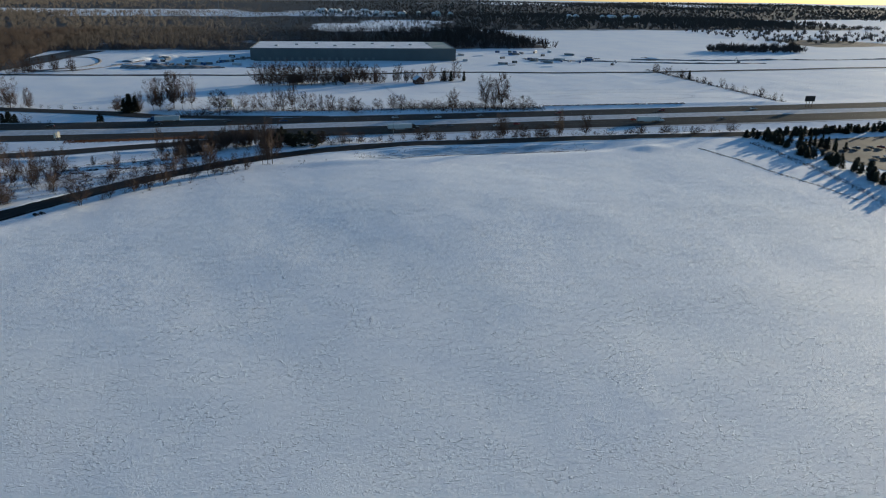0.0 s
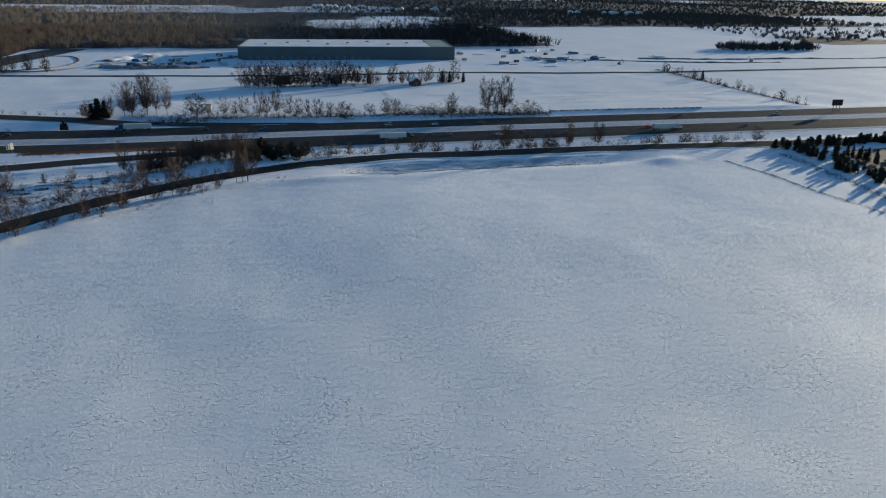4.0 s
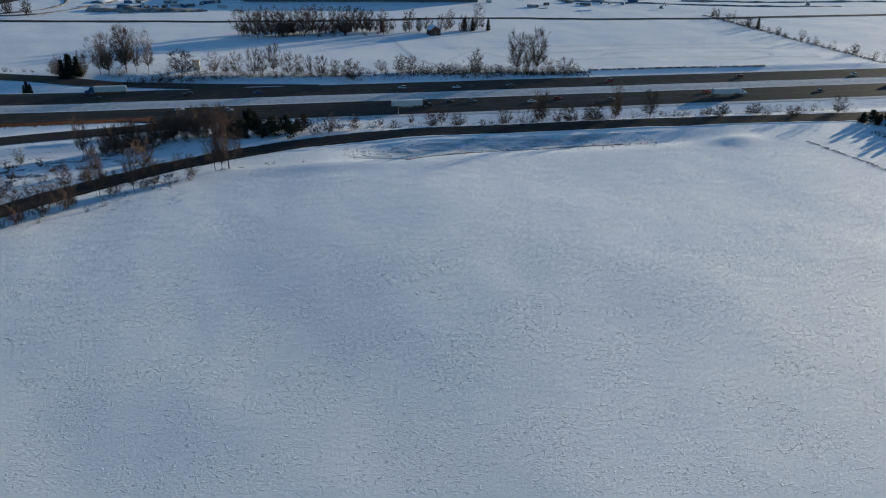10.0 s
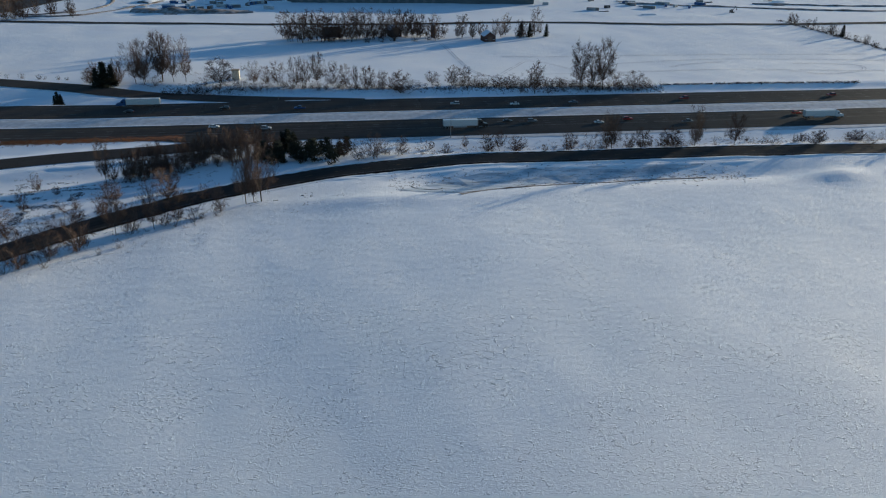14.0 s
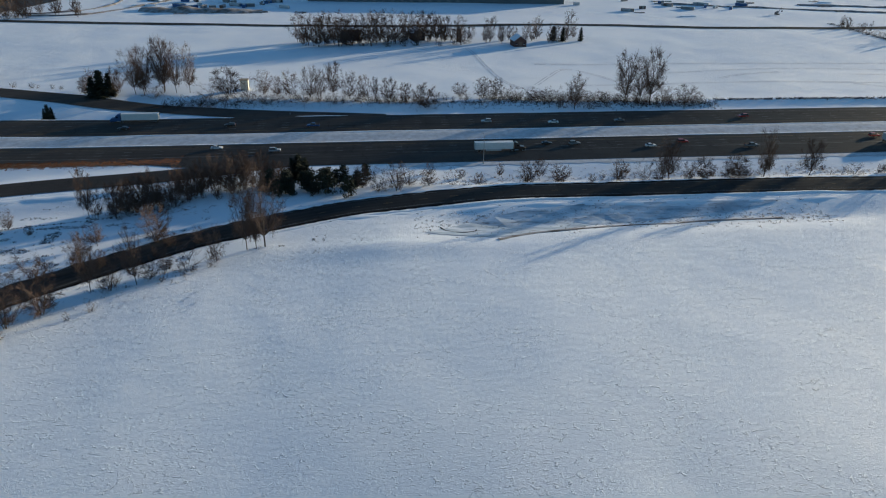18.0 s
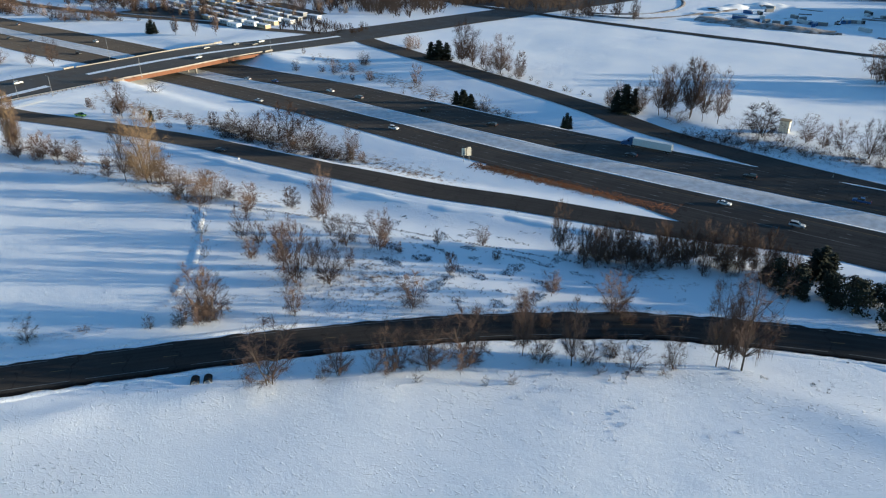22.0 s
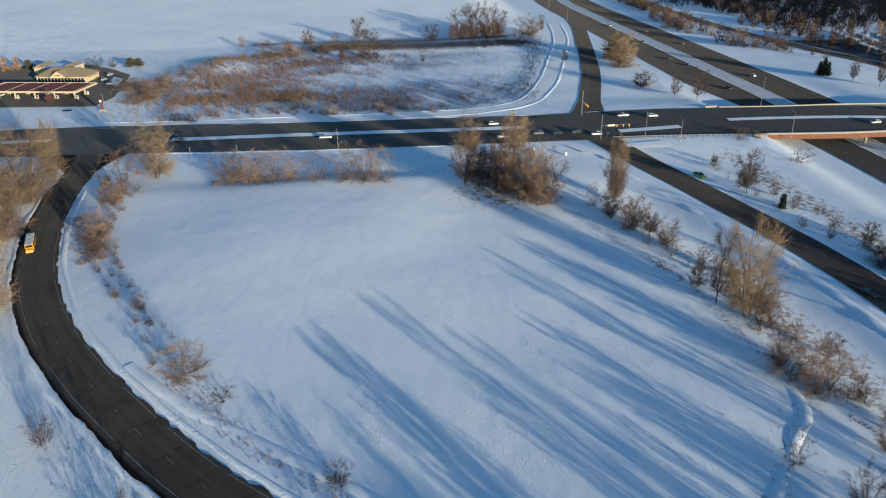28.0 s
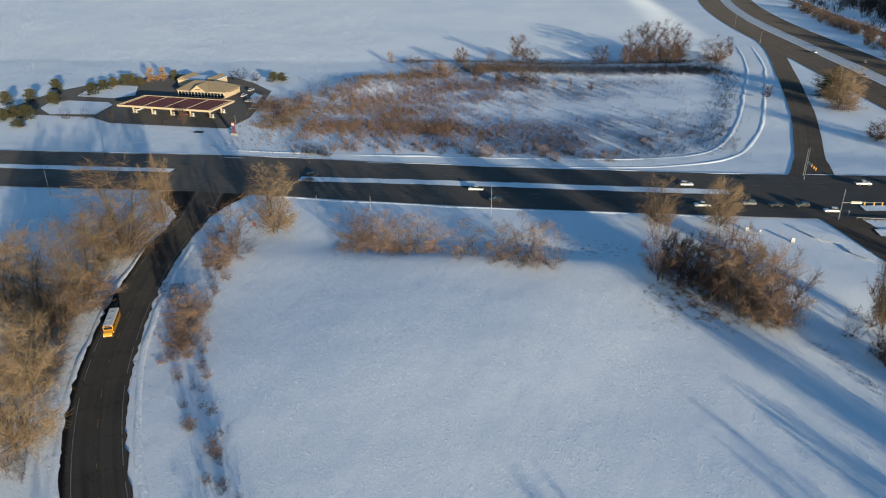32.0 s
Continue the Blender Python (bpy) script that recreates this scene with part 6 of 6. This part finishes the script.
part("pole", rod((0, 0, 0), (0, 0, 62), 0.9, n=6, r2=0.4), M_STEEL, mast)

# trees of the middle distance
scatter("pppc", 96, 306, 20, 480, 30, 4, 3.6, 6.6, 0.95, "pine belt", 21)
scatter("pppc", 64, 318, 14, 304, -110, 7, 3.5, 7.5, 0.9, "pine belt", 22)
scatter("ppc", 12, 330, 4, 336, -30, 5, 6, 9, 0.6, "pine belt", 25)
scatter("Rs", 26, 441, 400, 434, 150, 3, 4, 9, 0.7, "hedgerow", 23)
scatter("Dc", 5, 436, 380, 442, 300, 3, 7, 11, 0.6, "hedgerow", 26)
scatter("ss", 40, -52, 168, 60, 150, 3, 2, 4.5, 0.9, "scrub over the highway", 24)
scatter("ss", 40, 100, 157, 210, 142, 4, 2.5, 5, 0.9, "scrub over the highway", 27)
scatter("RRR", 9, -275, 462, -195, 450, 8, 12, 17, 0.6, "far grove", 28)
scatter("srs", 12, 60, 50, 330, 42, 4, 2, 5, 1.0, "verge scrub", 29)
scatter("ggs", 16, -470, -235, -545, -225, 6, 3, 6, 1.2, "marsh bushes", 30)
scatter("gs", 30, -440, -190, -428, -60, 8, 2, 5, 1.2, "marsh bushes", 31)
scatter("gt", 14, -600, -190, -560, -60, 14, 4, 8, 0.8, "marsh bushes", 32)

# lots by the pine belt
sheet("pavement_yard", [(330, -100), (322, -30), (345, 8), (480, 10), (480, -100)], M_ROAD, 0.2, "grey asphalt yard with parked cars", "car park")
for i in range(14):
    m, w = PAINTS[i * 2 % 9]
    car(KINDS[i % 7], m, w, 345 + 9 * (i % 7) + rnd.uniform(-1, 1), -22 - 24 * (i // 7), 1.57, group="cars in the yard")


def woods(name, spots, lo, hi, twigs, thick, mat, label, seed):
    """Far leafless woodland: many small crowns of upright twigs as one mesh."""
    r = random.Random(seed)
    s = Soup()
    for x, y in spots:
        z, t = height(x, y), r.uniform(lo, hi)
        w = t * r.uniform(0.35, 0.75)
        for k in range(twigs):
            az, q = r.uniform(0, 6.28), math.sqrt(r.random())
            top = Vector((x + math.cos(az) * q * w, y + math.sin(az) * q * w, z + t * (1 - 0.5 * q * q) * r.uniform(0.85, 1.0)))
            low = Vector((x + math.cos(az) * q * w * 0.45, y + math.sin(az) * q * w * 0.45, z + t * r.uniform(0.0, 0.35)))
            s.sprig(low, top, thick * 1.1)
            s.sprig(top - (top - low) * 0.4, top + Vector((r.gauss(0, 1), r.gauss(0, 1), 0.3)) * t * 0.1, thick * 0.7)
    return tagged(new(name, s.mesh(name, mat)), label, "woods", kind="stuff")


def inside(n, x0, x1, y0, y1, seed, gate=-9.0, freq=0.004):
    r = random.Random(seed)
    out = []
    while len(out) < n:
        x, y = r.uniform(x0, x1), r.uniform(y0, y1)
        if noise.noise((x * freq, y * freq, seed * 1.7)) > gate - 0.3 * r.random() * (gate > -5):
            out.append((x, y))
    return out


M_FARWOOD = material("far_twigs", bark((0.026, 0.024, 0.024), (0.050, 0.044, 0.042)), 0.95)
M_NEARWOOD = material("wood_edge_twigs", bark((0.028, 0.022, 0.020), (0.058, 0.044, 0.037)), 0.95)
BARE = "dense dark leafless woodland beyond snowy fields"
woods("woods", inside(2200, -330, 440, 690, 1150, 3), 12, 18, 12, 0.42, M_FARWOOD, BARE, 1)
woods("woods", inside(1300, -560, -285, 440, 1100, 4), 11, 17, 22, 0.2, M_NEARWOOD, BARE, 2)
woods("woods", inside(110, 670, 830, 600, 645, 5), 10, 16, 18, 0.4, M_FARWOOD, BARE, 3)
woods("woods", inside(700, -830, -360, 345, 520, 6), 11, 18, 30, 0.16, M_NEARWOOD, BARE, 4)
woods("woods", inside(420, -1500, -760, 215, 460, 7), 11, 18, 24, 0.22, M_NEARWOOD, BARE, 5)
# paler twigs for the farthest woods: distance haze put into their colour
M_HAZEWOOD = material("hillside_twigs", bark((0.060, 0.055, 0.052), (0.105, 0.095, 0.088)), 0.95)
woods("woods", inside(6500, -1300, 1500, 1150, 2100, 8, -0.25, 0.0022), 9, 14, 10, 0.6, M_HAZEWOOD, BARE, 6)
woods("woods", inside(9500, -1500, 3200, 1800, 3800, 9, -0.32, 0.0016), 8, 13, 7, 1.2, M_HAZEWOOD, BARE, 7)
woods("woods", inside(2600, 900, 2600, 760, 1900, 10, -0.02, 0.002), 6, 11, 10, 0.6, M_HAZEWOOD, BARE, 8)
woods("woods", inside(420, -1050, -640, 250, 345, 13), 9, 15, 24, 0.2, M_NEARWOOD, BARE, 10)
woods("brushwood", [(x, y) for x, y in inside(60, -420, -350, 246, 285, 12)], 4, 9, 16, 0.12, M_TWIG, "brown thicket beside the frontage road", 9)

# marsh: reeds and brush
M_BRUSH = material("brush_stems", bark((0.13, 0.085, 0.055), (0.28, 0.185, 0.115)), 0.9)
r3 = random.Random(9)
reeds, brush = [], []
while len(reeds) < 2600:
    t = r3.random()
    a, b = Vector((-572, -212)), Vector((-650, 22))
    q = a.lerp(b, t) + Vector((-26 * math.sin(math.pi * t), 0)) + Vector((r3.gauss(0, 9), r3.gauss(0, 7)))
    reeds.append((q.x, q.y, r3.uniform(0.6, 1.2)))
while len(brush) < 9000:
    x, y = r3.uniform(-600, -428), r3.uniform(-215, -5)
    near = bell(x, -455 - 0.25 * abs(y + 100), 26) * bell(y, -105, 70) + 0.8 * bell(x, -500, 45) * bell(y, -185, 35) + 0.7 * bell(x, -565, 30) * bell(y, -120, 60) + 0.9 * bell(x, -470, 18) * bell(y, -225, 20)
    if r3.random() < near * (0.65 + noise.noise((x * 0.05, y * 0.05, 4.0))):
        brush.append((x, y, r3.uniform(0.5, 1.3)))
while len(reeds) < 7000:
    t = r3.random()
    q = Vector((-612, -140)).lerp(Vector((-622, 24)), t) + Vector((r3.gauss(0, 6), r3.gauss(0, 5)))
    reeds.append((q.x, q.y, r3.uniform(0.7, 1.4)))
tufts("reed_bed", reeds, 2.5, M_GOLD, "golden dry reeds round the frozen marsh", 3, 14, "reeds")
tufts("marsh_brush", brush, 3.0, M_BRUSH, "brown leafless brush in the snowy marsh", 4, 13, "brush")

# dry grass along edges
GR = "dry brown grass standing out of the snow"
M_FOX = material("fox_red_grass", bark((0.115, 0.05, 0.026), (0.19, 0.09, 0.045)), 0.9)
tufts("gore_grass", along([(-122, 77), (-85, 77.5), (-42, 77.5)], 1500, 1.6, 5, 0.5, 1.0), 0.9, M_FOX, "rusty dry grass in the highway gore", 5)
tufts("edge_grass", along([(-283, -34), (-242, -19), (-224, -14), (-196, -12), (-178, -9), (-163, -20), (-142, -39), (-128, -60)], 500, 1.0, 6, 0.4, 0.9), 0.9, M_RUST, GR, 6)
tufts("edge_grass", along([(256, -4), (261, -32), (262, -62), (266, -96), (266, -119)], 500, 0.7, 7, 0.4, 0.9), 0.9, M_DARK, GR, 7)
tufts("edge_grass", along([(300, 6), (294, -44), (285, -93), (270, -140)], 700, 2.0, 8, 0.5, 1.2), 1.1, M_DARK, GR, 8)
tufts("edge_grass", along([(-169, -5), (-130, 10), (-95, 18), (-57, 27), (-36, 32)], 420, 0.35, 9, 0.4, 0.8), 0.7, M_DARK, GR, 9)
tufts("edge_grass", along([(50, 50), (120, 52), (200, 52), (320, 46)], 900, 3.5, 10, 0.4, 1.0), 0.9, M_RUST, GR, 10)
tufts("edge_grass", along([(-200, -150), (-180, -133), (-160, -112), (-145, -90), (-130, -72)], 420, 1.3, 11, 0.4, 0.9), 0.8, M_RUST, GR, 11)
clods = []
while len(clods) < 2400:
    x, y = r3.gauss(-75, 40), r3.gauss(2, 17)
    if noise.noise((x * 0.16, y * 0.28, 6.0)) > 0.30 and abs(noise.noise((x * 0.03, y * 0.03, 2.0))) < 0.3:
        clods.append((x, y, r3.uniform(0.4, 1.0)))
tufts("scrub_grass", clods, 0.5, M_DARK, "dark flattened weeds in clods on the snow", 23, 8)
tufts("scrub_grass", [(r3.gauss(-90, 26), r3.gauss(-14, 14), r3.uniform(0.4, 1.0)) for _ in range(700)], 0.7, M_DARK, GR, 12)
tufts("scrub_grass", [(r3.gauss(-95, 12), r3.gauss(-30, 7), r3.uniform(0.4, 1.0)) for _ in range(350)], 0.8, M_RUST, GR, 13)
tufts("hollow_grass", [(r3.uniform(45, 190), r3.gauss(14, 5), r3.uniform(0.4, 0.9)) for _ in range(900)], 0.6, M_TWIG, GR, 14)
tufts("verge_grass", along([(-330, -100), (-328, -140), (-330, -165)], 500, 3.0, 15, 0.4, 1.0), 0.9, M_RUST, GR, 15)
tufts("verge_grass", along([(-300, -205), (-280, -196), (-262, -188)], 500, 2.0, 16, 0.4, 1.0), 0.9, M_RUST, GR, 16)
tufts("field_stubble", [(r3.uniform(-320, -175), r3.uniform(-175, -30), r3.uniform(0.2, 0.5)) for _ in range(1500)], 0.6, M_DARK, "scattered stubble poking through the field snow", 17, 2, "stubble")

# the path past the marsh, its ditch, and the slope by the station
PATH = [(-725, 70), (-640, 54), (-552, 28), (-485, 6), (-440, -17), (-425, -47), (-421, -90), (-421, -174), (-424, -240)]
road("path", "snow-covered trail past the marsh", PATH, -4.5, 4.5, M_BANK, lift=0.1, across=4, jag=0.4)
bank("path_bank", PATH, 5.6, 3.0, 0.4, M_SNOW, 52)
bank("path_bank_inner", PATH, -5.6, 3.0, 0.4, M_SNOW, 53)
DITCH = [(-680, 34), (-616, 27), (-540, 8), (-478, -12), (-447, -30), (-435, -52), (-432, -90)]
tufts("ditch_brush", along(DITCH, 1500, 4.5, 18, 0.5, 1.2), 2.2, M_DARK, "dark brush along the frozen ditch", 18, 9, "brush")
tufts("slope_brush", [(r3.gauss(-500, 32), r3.gauss(-222, 12), r3.uniform(0.5, 1.2)) for _ in range(1300)], 1.9, M_GOLD, "golden dry brush on the slope by the forecourt", 19, 8, "brush")
scatter("g", 12, -466, -238, -555, -200, 8, 3, 6, 1.1, "bushes on the slope", 50)
scatter("RR", 14, -636, -36, -652, 8, 5, 9, 14, 0.6, "trees beyond the marsh", 51)
scatter("Rg", 6, -640, -160, -652, -100, 5, 5, 9, 0.8, "trees beyond the marsh", 52)
scatter("R", 5, -640, 30, -720, 60, 4, 7, 11, 0.6, "trees beyond the marsh", 53)
scatter("gs", 16, -470, -20, -436, -70, 5, 1.5, 3, 1.2, "ditch bushes", 54)

scatter("RRD", 60, -560, 252, -930, 270, 14, 7, 13, 0.7, "trees beyond the frontage road", 81)
scatter("RRg", 30, -700, 190, -1000, 200, 5, 5, 10, 0.8, "hedge beyond the highway", 82)
scatter("gss", 26, -346, -206, -262, -184, 4, 2, 5.5, 0.9, "brush inside the bend", 83)
scatter("ssg", 26, -262, -184, -205, -150, 4, 1.5, 3.5, 1.0, "brush inside the bend", 84)
scatter("rTr", 7, -316, -66, -288, -36, 5, 11, 20, 0.6, "cross road thicket", 85)
scatter("rst", 20, -292, -20, -196, 2, 6, 4, 9, 0.7, "scrub on the bank", 86)
scatter("gt", 10, -652, -200, -560, -90, 8, 5, 9, 0.8, "trees beyond the marsh", 87)

scatter("DDg", 70, -630, 174, -1000, 198, 6, 5, 10, 1.0, "hedge beyond the highway", 88)

def pond_ice(nt, b):
    p = pos(nt)
    f = ramp(nt, noise_at(nt, stretched(nt, 0.35, 1.4, 1.0, -4), 0.22, 5.0, 0.62), 0.36, 0.62)
    col = mix(nt, f, (0.30, 0.35, 0.41), (0.72, 0.75, 0.79))
    dark = ramp(nt, noise_at(nt, stretched(nt, 0.3, 1.3, 1.0, -4), 0.35, 5.0, 0.65), 0.60, 0.70)
    nt.links.new(mix(nt, dark, col, (0.16, 0.13, 0.10)), b.inputs["Base Color"])
    bump(nt, b, noise_at(nt, p, 0.8, 4.0), 0.4, 0.15)


M_ICE = material("pond_ice", pond_ice, 0.45, spec=0.4)
sheet("pond_ice", [(48, 5), (63, 15), (82, 21), (108, 25), (142, 25), (178, 24), (154, 17), (123, 13), (104, 10), (90, 4), (69, -1)], M_ICE, 0.12, "grey frozen pond with thin blown snow in the hollow", "ice")

# snowy islands of the junction and the forecourt
for pts in ([(-357, -16), (-350, -4), (-344, -4), (-346, -10)], [(-343, -5), (-338, 2), (-331, 1), (-337, -4)],
            [(-355, 10), (-356, 30), (-350, 30), (-350, 10)], [(-376, 14), (-377, 44), (-372, 44), (-371, 14)]):
    sheet("island", pts, M_BANK, 0.48, "snow-covered traffic island with dirty kerb", "island", z_at=deck_height)
for pts in ([(-500, -378), (-513, -381), (-519, -373), (-516, -346), (-510, -340), (-488, -338), (-487, -364)], [(-530, -374), (-555, -379), (-562, -364), (-559, -350), (-534, -339), (-526, -348)], [(-526, -266), (-545, -268), (-537, -260), (-516, -257)]):
    sheet("planting_bed", pts, M_BANK, 0.4, "snow-covered planting bed in the forecourt", "planting bed")

tufts("hedge_grass", along([(441, 405), (438, 280), (434, 150)], 900, 2.2, 24, 0.5, 1.1), 1.2, M_DARK, GR, 24)
tufts("hedge_grass", along([(212, 149), (270, 148), (335, 146)], 700, 0.8, 25, 0.5, 1.1), 1.2, M_DARK, GR, 25)
tufts("hedge_grass", along([(-75, 160), (60, 150), (210, 143)], 1800, 3.0, 26, 0.5, 1.2), 1.3, M_DARK, GR, 26)
tufts("hedge_grass", along([(-470, -241), (-490, -228), (-525, -250)], 900, 7.0, 27, 0.6, 1.4), 1.6, M_GOLD, "golden dry brush on the slope by the forecourt", 27, 9)
for i in range(40):
    x, y = (rnd.uniform(-190, -20), rnd.uniform(462, 600)) if i % 3 else (rnd.uniform(230, 520), rnd.uniform(440, 620))
    n = rnd.uniform(4, 12)
    bank("spoil_heap", [(x, y), (x + n, y + rnd.uniform(-2, 2)), (x + 2 * n, y + rnd.uniform(-4, 4))], 0, rnd.uniform(3, 7), rnd.uniform(0.8, 2.2), M_SOIL if i % 2 else M_BANK, 60 + i, label="small heap of soil and snow on the building site")
sheet("pavement_home_park", [(-600, 225), (-600, 280), (-522, 355), (-440, 330), (-430, 270), (-500, 243)], M_ROAD, 0.15, "dark asphalt lanes of the mobile home park", "car park")
